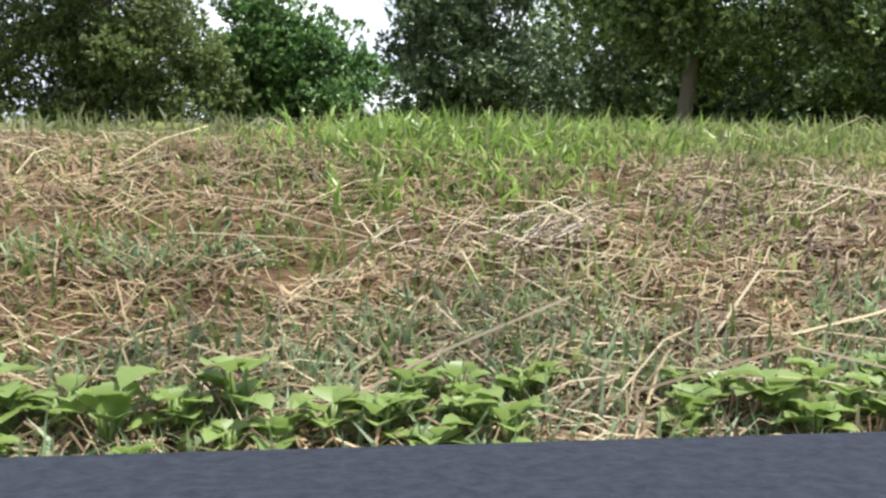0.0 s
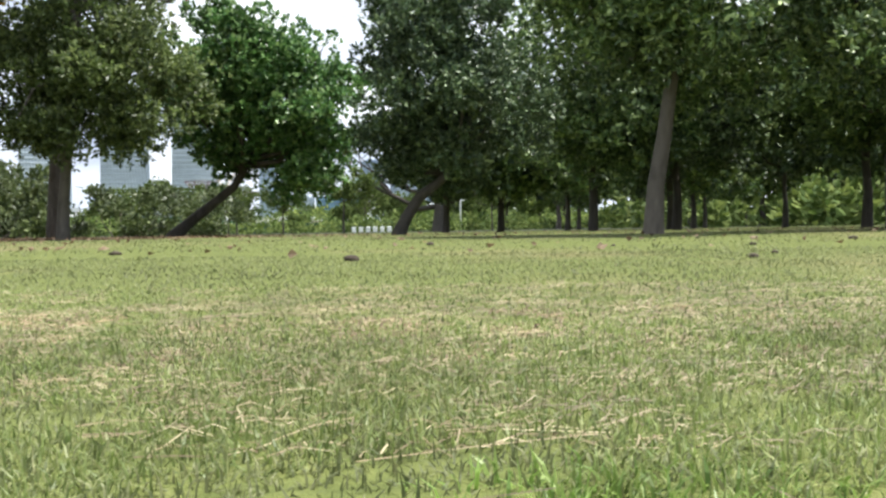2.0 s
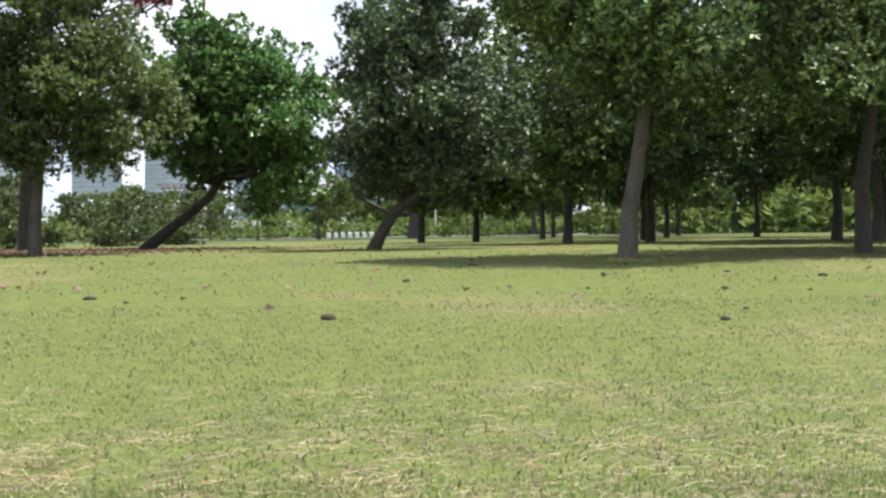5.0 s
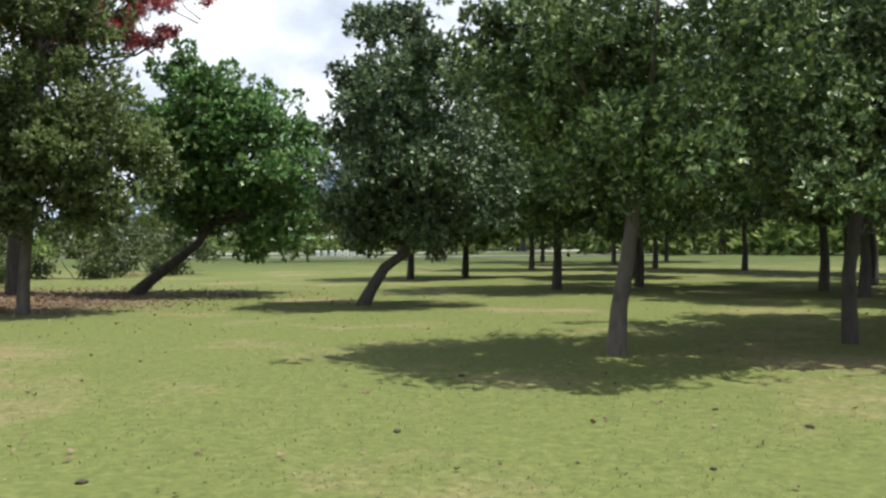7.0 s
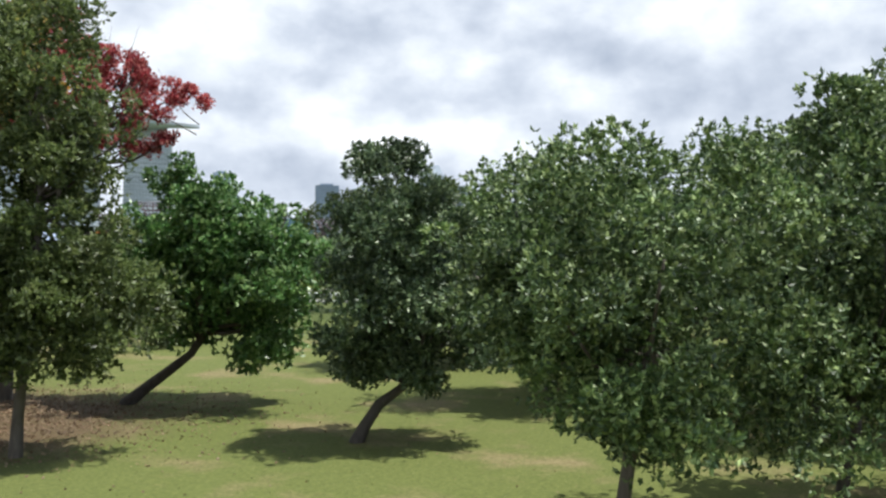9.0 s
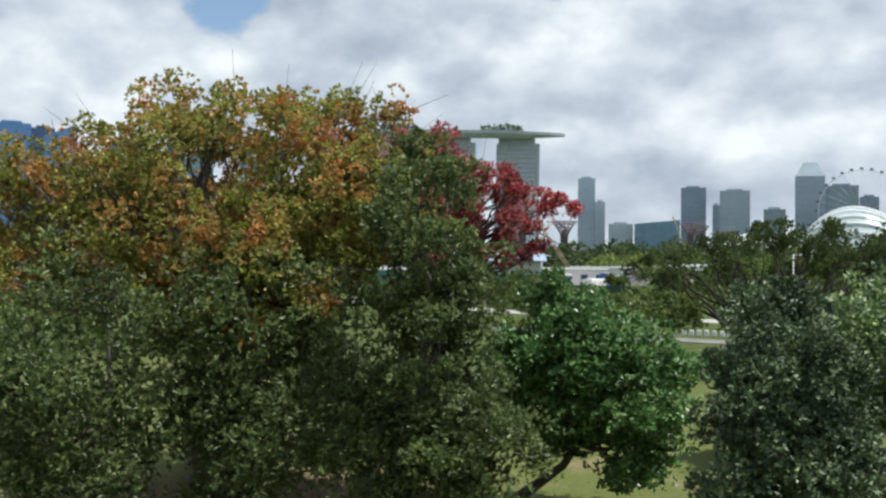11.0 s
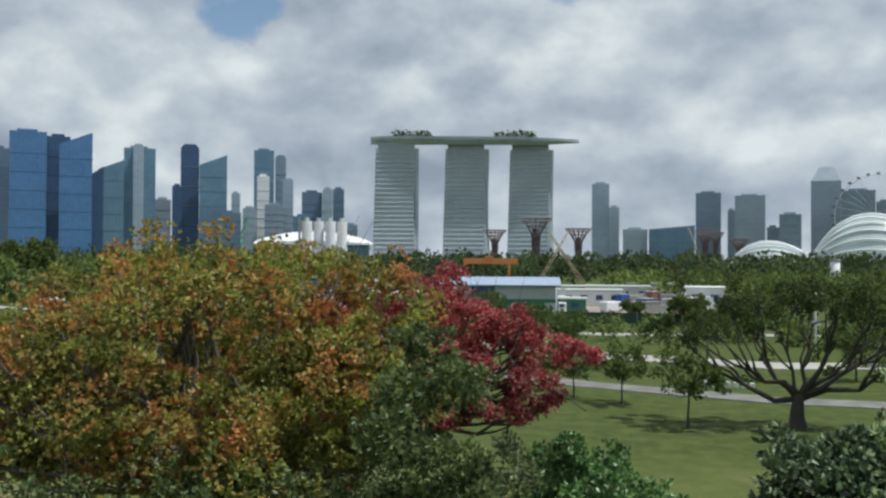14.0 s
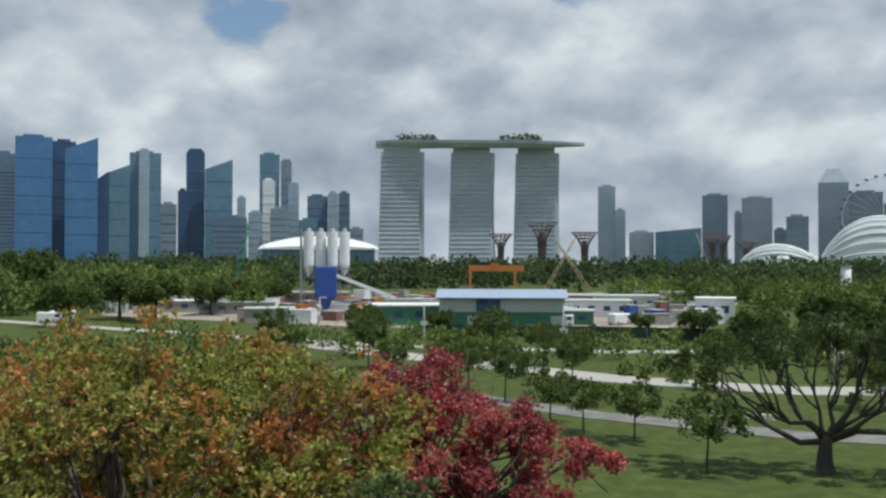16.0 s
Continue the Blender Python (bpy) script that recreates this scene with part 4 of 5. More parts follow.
# ---- works site ----
def silo_plant():
    t = thing("silo_plant", pose(*polar(-26.3, 200), 0, 0, 26.3), "concrete batching plant with white silos and a blue hopper", "silo plant")
    for k in range(4):
        x = -3.7 + 2.45 * k
        bm = bmesh.new()
        bmesh.ops.create_cone(bm, cap_ends=True, segments=20, radius1=1.1, radius2=1.1, depth=7.0, matrix=Matrix.Translation((x, (k % 2) * 1.2, 14.3)))
        bmesh.ops.create_cone(bm, cap_ends=True, segments=20, radius1=0.3, radius2=1.1, depth=2.2, matrix=Matrix.Translation((x, (k % 2) * 1.2, 9.7)))
        silo = part("silo", bm, WHITE, t, "white steel silo")
        bm = bmesh.new()
        bmesh.ops.create_cone(bm, cap_ends=True, segments=12, radius1=0.5, radius2=0.4, depth=0.8, matrix=Matrix.Translation((x, (k % 2) * 1.2, 18.2)))
        part("filter", bm, GREY_SHEET, silo)
        for sx in (-0.9, 0.9):
            part("leg", box(x + sx - 0.12, x + sx + 0.12, -0.2 + (k % 2) * 1.2, 0.1 + (k % 2) * 1.2, 0, 10.9), STEEL, t)
    part("hopper", box(-2.4, 2.0, -3.6, -1.4, 4.2, 10.6, 0.15), BLUE, t, "bright blue steel hopper")
    bm = bmesh.new()
    bmesh.ops.create_cone(bm, cap_ends=True, segments=4, radius1=0.8, radius2=2.0, depth=2.4, matrix=Matrix.Translation((-0.2, -2.5, 3.0)) @ Matrix.Rotation(radians(45), 4, "Z"))
    part("chute", bm, BLUE, t)
    part("conveyor", box(-6.5, 6.5, -0.5, 0.5, -0.35, 0.35), WHITE, t, "white covered conveyor", m=pose(7.6, -2.4, 6.6, 0, 21, 0))
    part("store", box(12, 24, -3.5, 2, 0, 4.0, 0.1), CONCRETE, t, "low concrete store")
    for k in range(6):
        part("beam", box(-5.4, 5.2, -0.35, -0.2, 1.5 + k * 1.7, 1.7 + k * 1.7), STEEL, t)
    part("ladder", box(-5.5, -5.0, -0.6, -0.3, 0, 18.5), STEEL, t)
    return t


def hall():
    t = thing("works_hall", pose(*polar(-15.9, 165), 0, 0, 15.9), "long shed with blue-grey roof and green cladding", "shed")
    part("wall", box(-10.4, 10.4, -4, 4, 0, 5.6), GREY_SHEET, t, "pale cladding")
    part("lower_wall", box(-10.5, 10.5, -4.15, -4.003, 0.0, 3.2), GREEN_SHEET, t, "green cladding")
    part("door", box(-4.2, -0.2, -4.16, -4.004, 3.25, 5.4), GLASS_NAVY, t, "dark opening")
    for k in range(9):
        part("panel", box(-10.3 + 2.3 * k, -8.2 + 2.3 * k, -4.22, -4.151, 0.2, 1.2 + (k * 7 % 3) * 0.7), (GREY_SHEET, GREEN_SHEET)[k % 2], t)
    bm = bmesh.new()
    vs = [bm.verts.new(p) for p in ((-11, -4.8, 5.6), (11, -4.8, 5.6), (11, 0, 6.9), (-11, 0, 6.9), (11, 4.8, 5.6), (-11, 4.8, 5.6))]
    fs = [bm.faces.new((vs[0], vs[1], vs[2], vs[3])), bm.faces.new((vs[3], vs[2], vs[4], vs[5]))]
    bm.normal_update()
    bmesh.ops.solidify(bm, geom=fs, thickness=0.2)
    roof = part("roof", bm, ROOF_BLUE, t, "blue-grey sheet roof")
    for k in range(12):
        part("rib", box(-10.9 + k * 1.98, -10.75 + k * 1.98, -0.1, 0.1, 6.9, 7.05), STEEL, roof)
    return t


def gantry():
    t = thing("gantry_crane", pose(*polar(-16.2, 330), 0, 0, 16), "orange gantry crane on the works site", "crane")
    part("girder", box(-9.5, 9.5, -0.7, 0.7, 8.6, 10.6), ORANGE, t)
    for x in (-9, 6.5):
        for y in (-1.5, 1.5):
            part("leg", box(x - 0.35, x + 0.35, y - 0.3, y + 0.3, 0, 8.6), ORANGE, t)
    part("trolley", box(-2, 1, -1, 1, 10.6, 11.4), ORANGE, t)
    return t


def crane(az, d, length, lean, face, label, material):
    t = thing("mobile_crane", pose(*polar(az, d), 0, 0, face), label, "crane", "cranes")
    part("base", box(-2, 2, -1.6, 1.6, 0, 2.6, 0.2), material, t)
    runs = []
    for sx in (-0.5, 0.5):
        for sy in (-0.5, 0.5):
            runs.append(([(sx, sy, 2.2), (sx * 0.4, sy * 0.4, length)], [0.16, 0.12]))
    n = int(length / 2.5)
    for k in range(n):
        z0, z1 = 2.2 + (length - 2.2) * k / n, 2.2 + (length - 2.2) * (k + 1) / n
        runs.append(([(-0.45, -0.45, z0), (0.4, -0.4, z1)], [0.09, 0.09]))
        runs.append(([(0.45, 0.45, z0), (-0.4, 0.4, z1)], [0.09, 0.09]))
    put("boom", tubes("boom", runs, material, 4), t, m=pose(0, 0, 0, 0, lean, 0))
    return t


def shed(az, d, w, dep, h, wall, roof_mat, label):
    t = thing("site_shed", pose(*polar(az, d), 0, 0, -az), label, "shed", "site sheds")
    part("wall", box(-w / 2, w / 2, -dep / 2, dep / 2, 0, h), wall, t)
    part("roof", box(-w / 2 - 0.3, w / 2 + 0.3, -dep / 2 - 0.3, dep / 2 + 0.3, h, h + 0.35, 0.08), roof_mat, t)
    for k in range(max(2, int(w / 3.2))):
        x = -w / 2 + (k + 0.5) * w / max(2, int(w / 3.2))
        part("window", box(x - 0.7, x + 0.7, -dep / 2 - 0.06, -dep / 2 + 0.1, h * 0.45, h * 0.75), GLASS_NAVY, t)
    return t


silo_plant(), hall(), gantry()
crane(-32.0, 230, 21, 12, 30, "green lattice crane at the works site", GREEN_SHEET)
crane(-13.6, 300, 22, 30, 16, "pale lattice crane boom at the works site", TAN)
crane(-10.2, 290, 22, -34, 16, "pale lattice crane boom at the works site", TAN)
crane(-3.2, 420, 26, -20, 4, "pale lattice crane boom at the works site", TAN)
shed(-21.4, 176, 15, 8, 3.6, GREEN_SHEET, WHITE, "long low shed with a white roof and green wall")
shed(-31.5, 215, 16, 6, 2.6, CONCRETE, GREY_SHEET, "low grey-walled site shed")
shed(-34.5, 225, 10, 5, 2.6, CONCRETE, WHITE, "low grey-walled site shed with a white roof")
shed(-29.6, 185, 9, 5, 2.6, CONCRETE, GREY_SHEET, "low grey flat-roofed site shed")
shed(-39.5, 300, 20, 8, 3.5, CONCRETE, GREY_SHEET, "low grey building beyond the park")
shed(-42.5, 330, 26, 8, 3.5, WHITE, GREY_SHEET, "low pale building beyond the park")
shed(-8.6, 230, 15, 8, 3.6, GREY_SHEET, GREY_SHEET, "flat-roofed grey-green site shed")
shed(-6.3, 260, 18, 8, 3.6, GREY_SHEET, CONCRETE, "flat-roofed grey-green site shed")
shed(-3.6, 190, 7, 6, 4.6, WHITE, WHITE, "small white-walled site house")
shed(-10.6, 205, 16, 8, 3.4, WHITE, GREY_SHEET, "pale flat-roofed site shed")
shed(-13.2, 250, 24, 10, 3.0, RUST, GREY_SHEET, "long rust-coloured site shed")
shed(-17.5, 260, 20, 8, 2.8, RUST, CONCRETE, "rust-coloured stacks beneath a flat roof")
shed(-28.0, 250, 26, 9, 3.6, RUST, CONCRETE, "long rust-coloured site shed")
shed(-11.8, 178, 8, 5, 2.6, GREEN_SHEET, GREY_SHEET, "small green-walled site shed")


YARD = plain("site_yard", (0.40, 0.34, 0.28), 0.95, 0, 0.08, 0.45)
yard_bm = bmesh.new()
yf = yard_bm.faces.new([yard_bm.verts.new(polar(a, d, 0.22)) for a, d in ((-39, 215), (-33, 190), (-24, 168), (-14, 160), (-4, 172), (-2, 300), (-12, 340), (-22, 335), (-33, 320), (-39, 310))][::-1])
yard_bm.normal_update()
if yf.normal.z < 0:
    yf.normal_flip()
bmesh.ops.solidify(yard_bm, geom=[yf], thickness=0.2)
tagged(part("site_yard_ground", yard_bm, YARD, None), "bare brown earth and concrete of a works yard", "yard", kind="structure")
rng = random.Random(12)
kinds = ((WHITE, "white cargo container on the works yard"), (RUST, "rust-red stack of steel on the works yard"), (GREY_SHEET, "grey cargo container on the works yard"), (BLUE, "blue cargo container on the works yard"), (CONCRETE, "stack of pale concrete blocks on the works yard"), (ORANGE, "orange machine housing on the works yard"))
for k in range(210):
    az = rng.uniform(-38.5, -3.5)
    d = rng.uniform(176 if az > -31 else 222, 300)
    mat, lab = kinds[(0, 1, 2, 4, 0, 1, 4, 3, 5, 2)[k % 10]]
    w, h = rng.uniform(1.6, 6), rng.uniform(1.0, 2.8)
    t = thing("container", pose(*polar(az, d, 0.22), 0, 0, rng.uniform(-40, 60)), lab, "container", "containers on the works yard")
    part("shell", box(-w / 2, w / 2, -1.2, 1.2, 0, h, 0.06), mat, t)
    part("lid", box(-w / 2 - 0.06, w / 2 + 0.06, -1.26, 1.26, h, h + 0.12), (mat, GREY_SHEET)[k % 2], t)


def site_fence():
    """Dark green sheet fence between the park and the works yard."""
    t = thing("site_fence", pose(0, 0, LZ), "long dark green sheet fence before the works yard", "fence")
    run = [polar(-21.0 + 1.5 * k, 151 - 0.4 * k) for k in range(14)]
    for (x0, y0, _), (x1, y1, _) in zip(run, run[1:]):
        m = pose((x0 + x1) / 2, (y0 + y1) / 2, 0, 0, 0, math.degrees(math.atan2(y1 - y0, x1 - x0)))
        half = math.hypot(x1 - x0, y1 - y0) / 2
        part("panel", box(-half, half - 0.1, -0.04, 0.04, 0.05, 1.7), FENCE_GREEN, t, m=m)
        part("post", box(half - 0.1, half, -0.08, 0.08, -0.1, 1.9), STEEL, t, m=m)
    return t


FENCE_GREEN = plain("fence_green", (0.03, 0.075, 0.05), 0.7)
site_fence()


# ---- far city ----
def tower(az, d, w, h, material, label, top="flat", depth=None, ledges=10, trim=None, turn=0.0):
    """An office tower: body with storeys banded by ledges, and its own roofline."""
    dep = depth or w * 0.8
    trim = trim or material
    t = thing("office_tower", pose(*polar(az, d), 0, 0, -az + turn), label, "tower", "skyline towers")
    bm = box(-w / 2, w / 2, -dep / 2, dep / 2, 0, h)
    for v in bm.verts:
        if v.co.z > 1:
            if top == "slant_r":
                v.co.z += 0.10 * h * (v.co.x / w)
            if top == "slant_l":
                v.co.z -= 0.10 * h * (v.co.x / w)
            if top == "taper":
                v.co.z, v.co.x, v.co.y = h * 0.86, v.co.x, v.co.y
    if top == "taper":
        up = [f for f in bm.faces if f.normal.z > 0.9]
        r = bmesh.ops.extrude_face_region(bm, geom=up)
        for v in (g for g in r["geom"] if isinstance(g, bmesh.types.BMVert)):
            v.co.z, v.co.x, v.co.y = h, v.co.x * 0.45, v.co.y * 0.45
    if top == "round":
        up = [f for f in bm.faces if f.normal.z > 0.9]
        r = bmesh.ops.extrude_face_region(bm, geom=up)
        for v in (g for g in r["geom"] if isinstance(g, bmesh.types.BMVert)):
            v.co.z, v.co.x = h + w * 0.25, v.co.x * 0.6
    part("body", bm, material, t)
    if ledges:
        ledge = None
        for k in range(ledges):
            z = h * 0.84 * (k + 1) / ledges
            if ledge is None:
                lb = box(-w / 2 - 0.5, w / 2 + 0.5, -dep / 2 - 0.5, dep / 2 + 0.5, -0.8, 0.8)
                ob = part("ledge", lb, trim, t, m=pose(0, 0, z))
                ledge = ob.data
            else:
                put("ledge", ledge, t, m=pose(0, 0, z))
    if top == "flat":
        part("plant_room", box(-w * 0.3, w * 0.25, -dep * 0.3, dep * 0.3, h, h + 5), trim, t)
    return t


tower(-44.72, 1900, 40, 212, STONE_DARK_HAZED, "dark tower with a patterned facade", ledges=26)
tower(-43.18, 1800, 60, 232, GLASS_BLUE, "tall blue glass office tower", ledges=6)
# slab flush with the blue tower; the navy colour carries its side's shade
tower(-41.6, 1850, 40, 233, GLASS_NAVY, "shaded side of a tall glass tower, as a navy slab", ledges=6)
tower(-40.67, 1780, 54, 222, GLASS_BLUE, "blue glass office tower with a slanting roof", "slant_r", ledges=6)
tower(-38.75, 1900, 46, 190, GLASS_TEAL, "blue-green glass tower with a slanting roof", "slant_r", ledges=5, trim=GLASS_TEAL)
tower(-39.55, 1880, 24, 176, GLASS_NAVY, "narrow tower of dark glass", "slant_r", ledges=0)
tower(-37.19, 2000, 61, 234, GLASS_TEAL, "tall teal glass tower with a pale centre strip", ledges=6)
tower(-37.26, 1970, 20, 236, GLASS_PALE, "narrow tower of pale glass", "round", ledges=0)
tower(-35.88, 2100, 33, 138, STONE_GREY_HAZED, "low block of grey stone", ledges=6)
tower(-34.35, 2000, 37, 238, GLASS_NAVY, "dark tower with a rounded crown", "round", ledges=5, trim=STONE_DARK_HAZED)
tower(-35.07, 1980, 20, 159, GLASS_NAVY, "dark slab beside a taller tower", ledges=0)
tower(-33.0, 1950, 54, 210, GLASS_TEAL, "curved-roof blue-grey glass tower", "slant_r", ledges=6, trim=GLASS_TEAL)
tower(-32.32, 1850, 62, 99, STONE_DARK_HAZED, "low office block of dark stone", ledges=8)
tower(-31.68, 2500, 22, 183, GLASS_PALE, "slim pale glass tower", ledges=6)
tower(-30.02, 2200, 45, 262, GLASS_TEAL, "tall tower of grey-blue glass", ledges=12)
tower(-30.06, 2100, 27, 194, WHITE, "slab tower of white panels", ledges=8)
tower(-29.03, 2250, 25, 252, STONE_GREY_HAZED, "tall tower of grey stone", "round", ledges=12)
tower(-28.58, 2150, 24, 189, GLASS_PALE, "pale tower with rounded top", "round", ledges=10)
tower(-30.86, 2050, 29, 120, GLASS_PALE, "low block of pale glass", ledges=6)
tower(-29.4, 2040, 40, 128, STONE_GREY_HAZED, "low block of grey stone", ledges=8)
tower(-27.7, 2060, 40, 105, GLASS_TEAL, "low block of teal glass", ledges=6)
tower(-27.13, 2100, 45, 160, STONE_DARK_HAZED, "mid-rise tower of dark stone", ledges=8)
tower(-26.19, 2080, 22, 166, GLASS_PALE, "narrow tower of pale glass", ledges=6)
tower(-25.52, 2100, 25, 168, STONE_DARK_HAZED, "slim tower of dark stone", ledges=8)
tower(-24.78, 2300, 34, 96, STONE_GREY_HAZED, "low block of grey stone", ledges=4)
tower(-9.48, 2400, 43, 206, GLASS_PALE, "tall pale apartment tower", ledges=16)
tower(-8.67, 2350, 25, 144, STONE_LIGHT_HAZED, "apartment tower of grey concrete", ledges=12)
tower(-7.42, 2300, 58, 87, STONE_LIGHT_HAZED, "low block of grey stone", ledges=5)
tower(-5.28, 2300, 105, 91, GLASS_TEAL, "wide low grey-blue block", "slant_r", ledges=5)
tower(-3.17, 2400, 60, 180, STONE_GREY_HAZED, "dark tower with a crown of steel", ledges=12)
tower(-1.86, 2400, 18, 137, STONE_LIGHT_HAZED, "slim tower of grey stone", ledges=8)
tower(-0.82, 2350, 69, 168, STONE_LIGHT_HAZED, "broad grey hotel tower", ledges=12)
tower(0.45, 2300, 27, 91, STONE_GREY_HAZED, "low block of grey stone", ledges=5)
tower(1.39, 2250, 47, 118, STONE_GREY_HAZED, "dark block with a pale frame", ledges=6, trim=GLASS_PALE)
tower(3.3, 2350, 65, 232, STONE_LIGHT_HAZED, "tall grey tower with a pyramid-shaped roof", "taper", ledges=14)
tower(4.98, 2250, 68, 168, STONE_GREY_HAZED, "broad dark blue-grey tower", ledges=10)
tower(6.4, 2300, 40, 146, STONE_GREY_HAZED, "dark tower of blue-grey glass", ledges=8)
tower(8.4, 2350, 50, 120, STONE_LIGHT_HAZED, "broad tower of grey stone", ledges=8)


def hotel():
    """Three curved towers joined by a ship-shaped deck."""
    t = thing("hotel", pose(*polar(-17.5, 1425), 0, 0, 17.5), "three-towered hotel carrying a long curved roof deck", "hotel")
    for az, d, yaw in ((-22.0, 1422, 4), (-17.71, 1428, 0), (-13.75, 1440, -4)):
        w, h, n = 62.0, 180.0, 12
        P = Vector(polar(az, d)) - Vector(polar(-17.5, 1425))
        P.rotate(Euler((0, 0, radians(-17.5))))
        m = pose(P.x, P.y, 0, 0, 0, yaw)
        v, f = [], []
        for k in range(n + 1):
            u = k / n
            spread = 16 * (1 - u) ** 1.8
            x0, x1 = -w / 2 - 4 * (1 - u), w / 2 - 2.5 + 3.5 * abs(u - 0.45) * 2 - (2 if az < -20 else -3 * (1 - u))
            v += [(x0, -9 - spread, h * u), (x1, -9 - spread, h * u), (x1 + 4, 10, h * u), (x0 + 4, 10, h * u)]
        for k in range(n):
            for s in range(4):
                a, b = k * 4 + s, k * 4 + (s + 1) % 4
                f.append((a, b, b + 4, a + 4))
        f += [(3, 2, 1, 0), tuple(n * 4 + s for s in range(4))]
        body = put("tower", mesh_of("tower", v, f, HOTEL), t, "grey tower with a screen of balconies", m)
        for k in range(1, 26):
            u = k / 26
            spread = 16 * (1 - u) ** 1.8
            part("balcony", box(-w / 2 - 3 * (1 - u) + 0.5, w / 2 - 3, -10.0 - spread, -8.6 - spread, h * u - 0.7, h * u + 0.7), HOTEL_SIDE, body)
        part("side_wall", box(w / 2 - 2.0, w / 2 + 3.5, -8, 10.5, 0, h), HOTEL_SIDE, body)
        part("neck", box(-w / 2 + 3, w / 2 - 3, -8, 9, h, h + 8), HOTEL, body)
    n, v, f = 40, [], []
    for k in range(n + 1):
        u = k / n
        x = -151 + 318 * u
        wid = 19 * math.sqrt(max(0.02, 1 - (2 * u - 1) ** 6)) * (1 if u < 0.75 else 1 - 0.6 * (u - 0.75) / 0.25)
        y = -10 + 26 * (u - 0.45) ** 2
        top, low = 198 - 3 * u, 187 + 3.0 * max(0, (u - 0.8) / 0.2)
        v += [(x, y - wid, top), (x, y - wid * 0.95, top - 4), (x, y - wid * 0.4, low), (x, y + wid * 0.4, low), (x, y + wid * 0.95, top - 4), (x, y + wid, top)]
    for k in range(n):
        for s in range(6):
            a, b = k * 6 + s, k * 6 + (s + 1) % 6
            f.append((a, b, b + 6, a + 6))
    f += [tuple(range(6))[::-1], tuple(n * 6 + s for s in range(6))]
    deck = put("roof_deck", mesh_of("roof_deck", v, f, HOTEL_SIDE), t, "long pale boat-shaped deck")
    part("canopy", box(-95, -60, -16, -4, 199, 202), STEEL, deck)
    part("canopy", box(40, 95, -14, -3, 196, 199.5), STEEL, deck)
    for x0, x1, s in ((-116, -59, 91), (38, 101, 92)):
        r = np.random.default_rng(s)
        q = np.stack([r.uniform(x0, x1, 260), r.uniform(-18, 0, 260), 197 + r.uniform(0, 9, 260)], 1)
        vv, ff = leaf_arrays(q, r.normal(size=q.shape), 5.0, 0.4, r)
        tagged(put("roof_garden", mesh_of("roof_garden", vv, ff, LEAF_FAR), deck, "dark roof garden palms"), kind="stuff")
    return t


hotel()


def supertree(az, d, h, w):
    t = thing("steel_tree_tower", pose(*polar(az, d)), "maroon tree-shaped steel garden tower with a flared crown", "garden tower", "tree-shaped towers")
    runs = []
    for k in range(14):
        a = 2 * math.pi * k / 14
        c, s = math.cos(a), math.sin(a)
        runs.append(([(c * r, s * r, z * h) for r, z in ((w * 0.16, 0), (w * 0.12, 0.4), (w * 0.14, 0.68), (w * 0.3, 0.86), (w * 0.52, 1.0))], [0.7, 0.6, 0.6, 0.55, 0.4]))
    put("trellis", tubes("trellis", runs, MAROON, 5), t)
    bm = bmesh.new()
    bmesh.ops.create_cone(bm, cap_ends=True, segments=14, radius1=w * 0.13, radius2=w * 0.11, depth=h * 0.8, matrix=Matrix.Translation((0, 0, h * 0.4)))
    part("core", bm, MAROON, t)
    for r, z in ((0.3, 0.86), (0.42, 0.94), (0.52, 1.0)):
        ring = [(math.cos(2 * math.pi * k / 20) * w * r, math.sin(2 * math.pi * k / 20) * w * r, z * h) for k in range(21)]
        put("ring", tubes("ring", [(ring, [0.5] * 21)], MAROON, 5), t)
    return t


for a in ((-13.4, 1000, 55, 33), (-15.91, 1050, 44, 25), (-10.83, 1000, 44, 27), (-3.35, 1150, 47, 23), (-2.76, 1200, 46, 19), (-1.44, 1150, 37, 22)):
    supertree(*a)


def ribbed_dome(az, d, w, h, dep, skew, label):
    """A glass shell under white arched ribs that sweep across it."""
    t = thing("glass_dome", pose(*polar(az, d), 0, 0, -az), label, "conservatory", "glass conservatories")
    n, m = 24, 12

    def at(u, a, g=0.0):
        x = -w / 2 + w * u
        prof = (math.sin(math.pi * min(1, u ** skew))) ** 0.7 if 0 < u < 1 else 0.0
        return (x, -math.cos(a) * (dep * 0.5 + g) * (prof ** 0.8), math.sin(a) * (h + g) * prof)

    v = [at(i / n, math.pi * j / m) for i in range(n + 1) for j in range(m + 1)]
    f = [(i * (m + 1) + j, i * (m + 1) + j + 1, (i + 1) * (m + 1) + j + 1, (i + 1) * (m + 1) + j) for i in range(n) for j in range(m)]
    put("shell", mesh_of("shell", v, f, DOME_GLASS, True), t, "pale greenish glass shell")
    for k in range(1, 11):
        a = math.pi * k / 16
        pts = [at(min(0.995, max(0.005, j / 20)), a, 1.0) for j in range(21)]
        put("rib", tubes("rib", [(pts, [0.75] * 21)], WHITE, 5), t, "white arched rib")
    return t


ribbed_dome(0.6, 1000, 94, 30, 60, 0.8, "long low glass conservatory with white ribs")
ribbed_dome(6.0, 1000, 128, 57, 70, 0.85, "tall shell-shaped glass conservatory with white ribs")


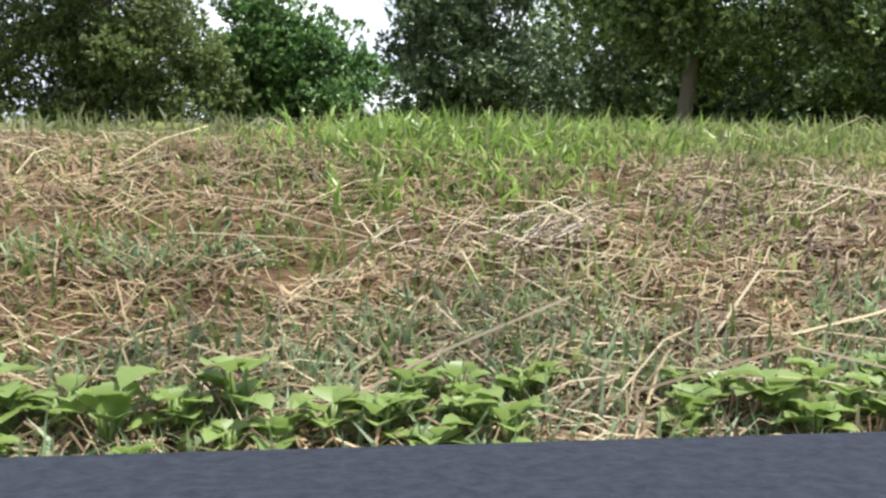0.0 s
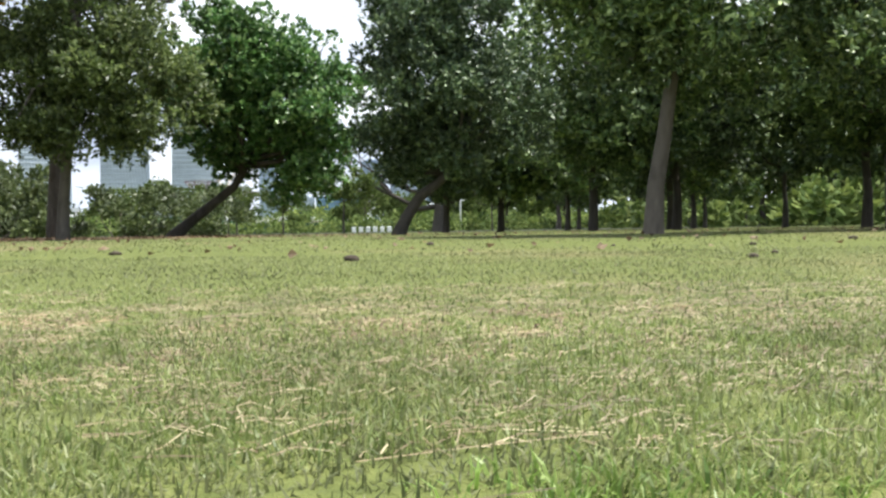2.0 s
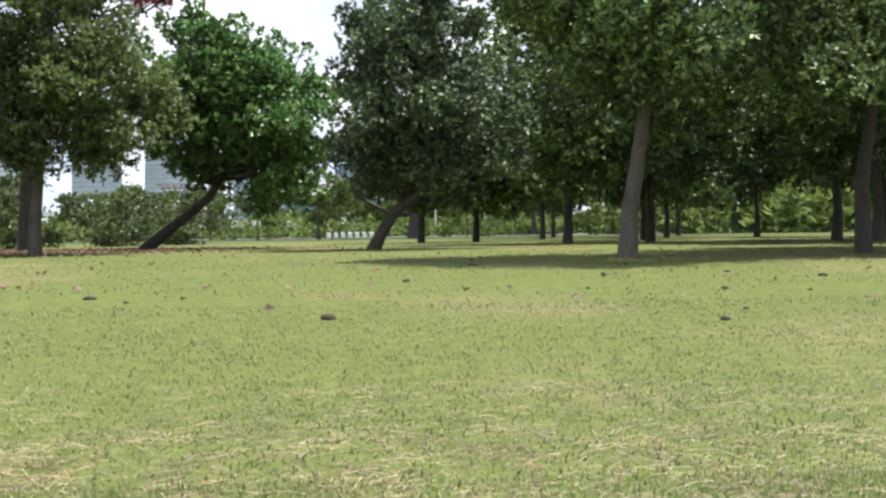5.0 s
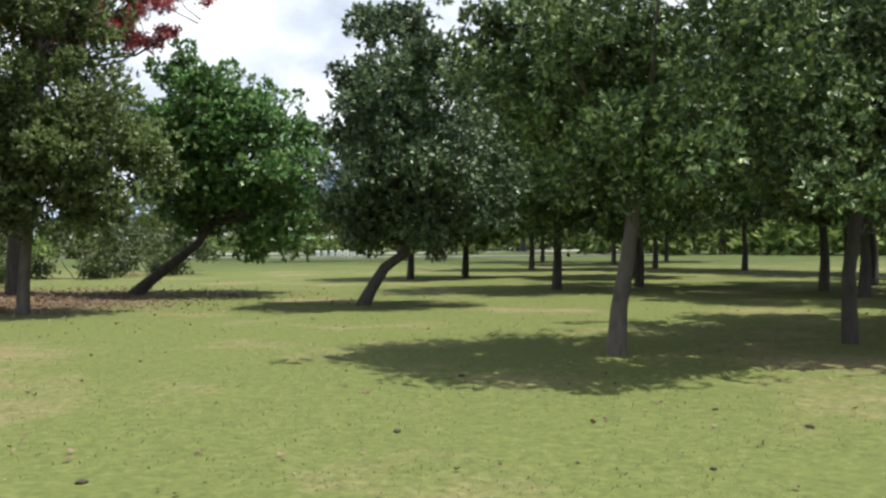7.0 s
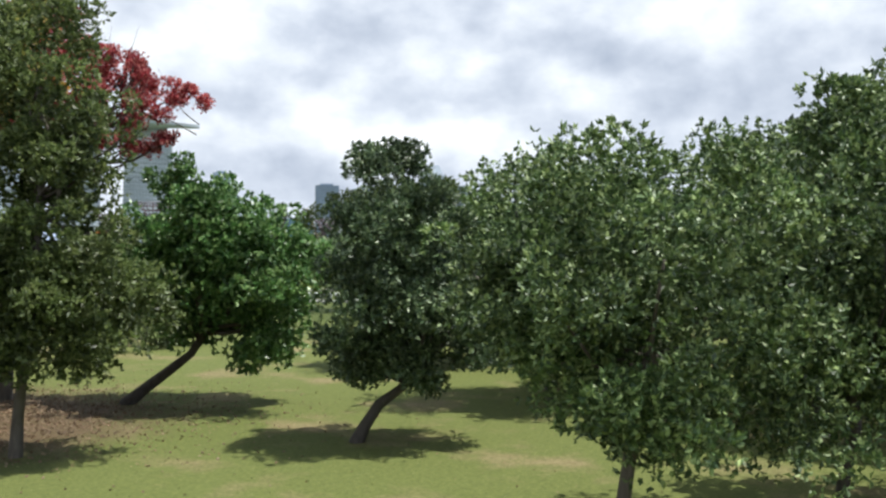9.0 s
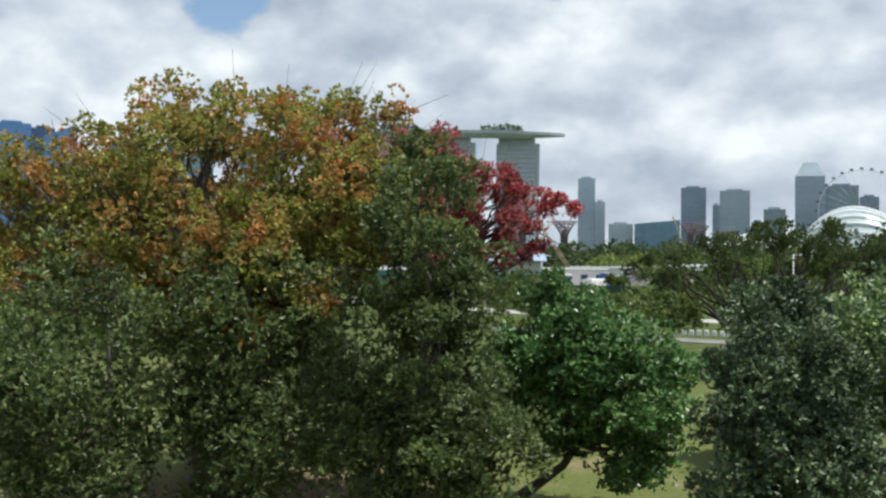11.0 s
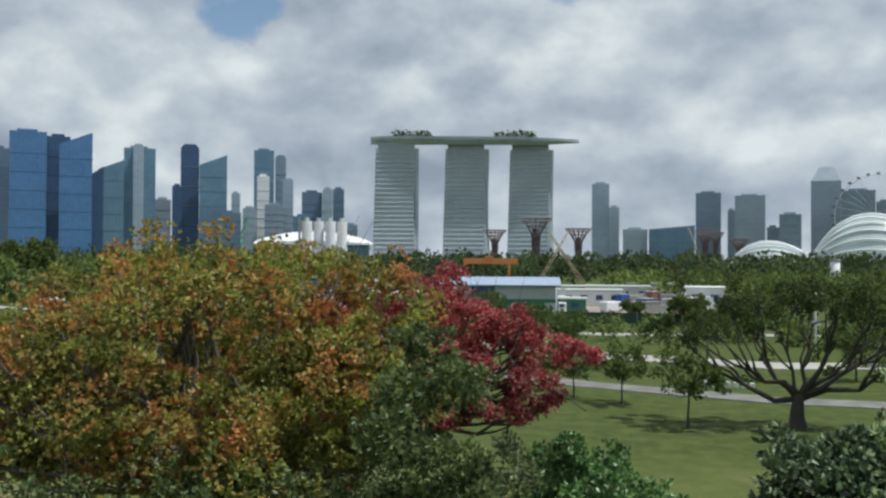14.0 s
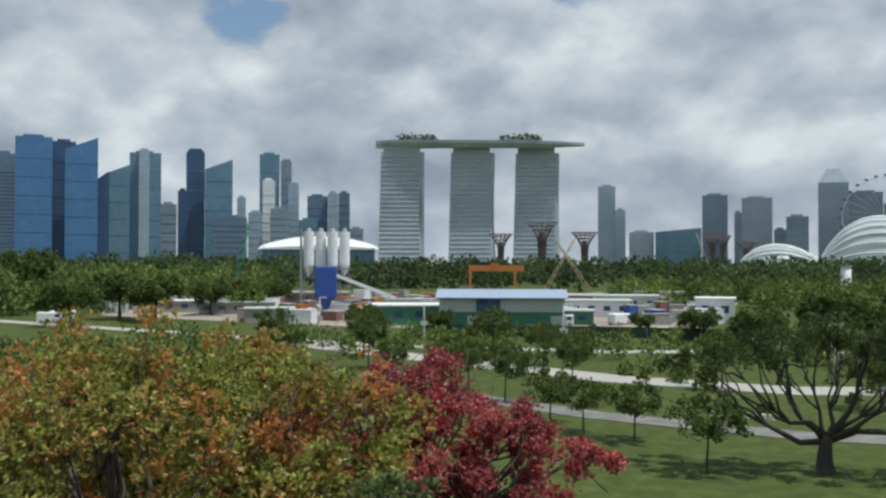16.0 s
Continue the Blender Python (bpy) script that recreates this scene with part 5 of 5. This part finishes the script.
def wheel():
    t = thing("observation_wheel", pose(*polar(6.0, 1900), 0, 0, -6), "giant white observation wheel with glass cabins", "ferris wheel")
    r, zc = 75, 98
    ring = [(math.cos(2 * math.pi * k / 56) * r, 0, zc + math.sin(2 * math.pi * k / 56) * r) for k in range(57)]
    put("rim", tubes("rim", [(ring, [0.7] * 57)], WHITE, 5), t)
    for k in range(28):
        a = 2 * math.pi * k / 28
        part("cabin", box(-3.2, 3.2, -1.8, 1.8, -1.8, 1.8, 0.8), STONE_DARK_HAZED, t, m=pose(math.cos(a) * (r + 3), 0, zc + math.sin(a) * (r + 3)))
        put("spoke", tubes("spoke", [([(0, 0, zc), (math.cos(a) * r, 0, zc + math.sin(a) * r)], [0.2, 0.2])], WHITE, 4), t)
    for s in (-1, 1):
        put("leg", tubes("leg", [([(s * 30, 0, 0), (0, 0, zc)], [1.6, 1.2])], WHITE, 6), t)
    return t


wheel()


def arched_roof():
    t = thing("white_arched_hall", pose(*polar(-27.0, 900), 0, 0, 27), "low hall with a white arched roof beyond the woods", "hall")
    n, v, f = 16, [], []
    for k in range(n + 1):
        u = k / n
        z = 28 + 10 * math.sin(math.pi * u) ** 0.8
        v += [(-56 + 112 * u, -25, 24), (-56 + 112 * u, -25, 24.5 + (z - 28) * 0.3), (-56 + 112 * u, 25, z), (-56 + 112 * u, 25, 26)]
    for k in range(n):
        for s in range(4):
            a, b = k * 4 + s, k * 4 + (s + 1) % 4
            f.append((a, b, b + 4, a + 4))
    f += [(3, 2, 1, 0), tuple(n * 4 + s for s in range(4))]
    put("roof", mesh_of("roof", v, f, WHITE), t, "white arched roof")
    part("wall", box(-52, 52, -20, 20, 0, 26), GLASS_TEAL, t)
    return t


arched_roof()


# ---- small fixtures of the park ----
def lamp_post(x, y, h):
    t = thing("lamp_post", pose(x, y, LZ), "white steel lamp post beside the park road", "lamp post", "park lamp posts")
    put("post", tubes("post", [([(0, 0, 0), (0, 0, h * 0.5), (0, 0, h)], [0.1, 0.08, 0.06])], WHITE, 8), t)
    part("arm", box(-0.05, 0.9, -0.04, 0.04, h - 0.1, h), WHITE, t)
    part("lantern", box(0.5, 1.1, -0.13, 0.13, h - 0.2, h - 0.08, 0.03), GREY_SHEET, t)
    part("sign", box(-0.45, 0.45, -0.12, -0.08, h * 0.5, h * 0.58), WHITE, t)
    return t


for x, y, h in ((3.8, 100.8, 6.6), (-24.5, 112.0, 6.4), (-44.0, 118.0, 6.4), (-62.0, 124.0, 6.4), (27.0, 116.0, 6.4)):
    lamp_post(x, y, h)


def barrier(x, y, turn):
    t = thing("road_barrier", pose(x, y, LZ, 0, 0, turn), "white plastic barrier standing at the road's edge", "barrier", "road barriers")
    part("block", box(-0.17, 0.17, -0.12, 0.12, 0.05, 0.5, 0.03), WHITE, t)
    part("foot", box(-0.16, -0.06, -0.16, 0.16, 0, 0.06), STEEL, t)
    part("foot", box(0.06, 0.16, -0.16, 0.16, 0, 0.06), STEEL, t)
    return t


first = barrier(-5.9, 76.0, 4)
for k in range(1, 8):
    copy_thing(first, pose(-5.9 + 0.58 * k, 76.0 - 0.03 * k, LZ, 0, 0, 4))
pillar = thing("concrete_pillar", pose(*polar(3.6, 330), 0, 0, 0), "pale free-standing concrete pillar among trees", "pillar")
put("shaft", tubes("shaft", [([(0, 0, 0), (0, 0, 5), (0, 0, 10.2)], [1.7, 1.6, 1.6])], WHITE, 14), pillar)
put("cap", tubes("cap", [([(0, 0, 10.2), (0, 0, 10.8)], [1.8, 1.8])], CONCRETE, 14), pillar)


def parked_van(az, d, turn):
    t = thing("parked_van", pose(*polar(az, d, LZ), 0, 0, turn), "white delivery van parked by the works yard", "van", "parked vans")
    bm = box(-2.4, 2.2, -0.95, 0.95, 0.4, 2.1, 0.12)
    part("body", bm, WHITE, t)
    part("windscreen", box(2.19, 2.24, -0.8, 0.8, 1.2, 1.9), GLASS_NAVY, t)
    part("side_window", box(1.0, 1.9, -0.97, -0.94, 1.25, 1.85), GLASS_NAVY, t)
    for sx in (-1.5, 1.5):
        for sy in (-0.95, 0.75):
            bm = bmesh.new()
            bmesh.ops.create_cone(bm, cap_ends=True, segments=14, radius1=0.4, radius2=0.4, depth=0.24, matrix=Matrix.Translation((sx, sy + 0.1, 0.4)) @ Matrix.Rotation(radians(90), 4, "X"))
            part("wheel", bm, STEEL, t)
    return t


for az, d, turn in ((-41.5, 190, 20), (-40.9, 196, 40), (-12.4, 172, 10), (-9.0, 178, 60)):
    parked_van(az, d, turn)
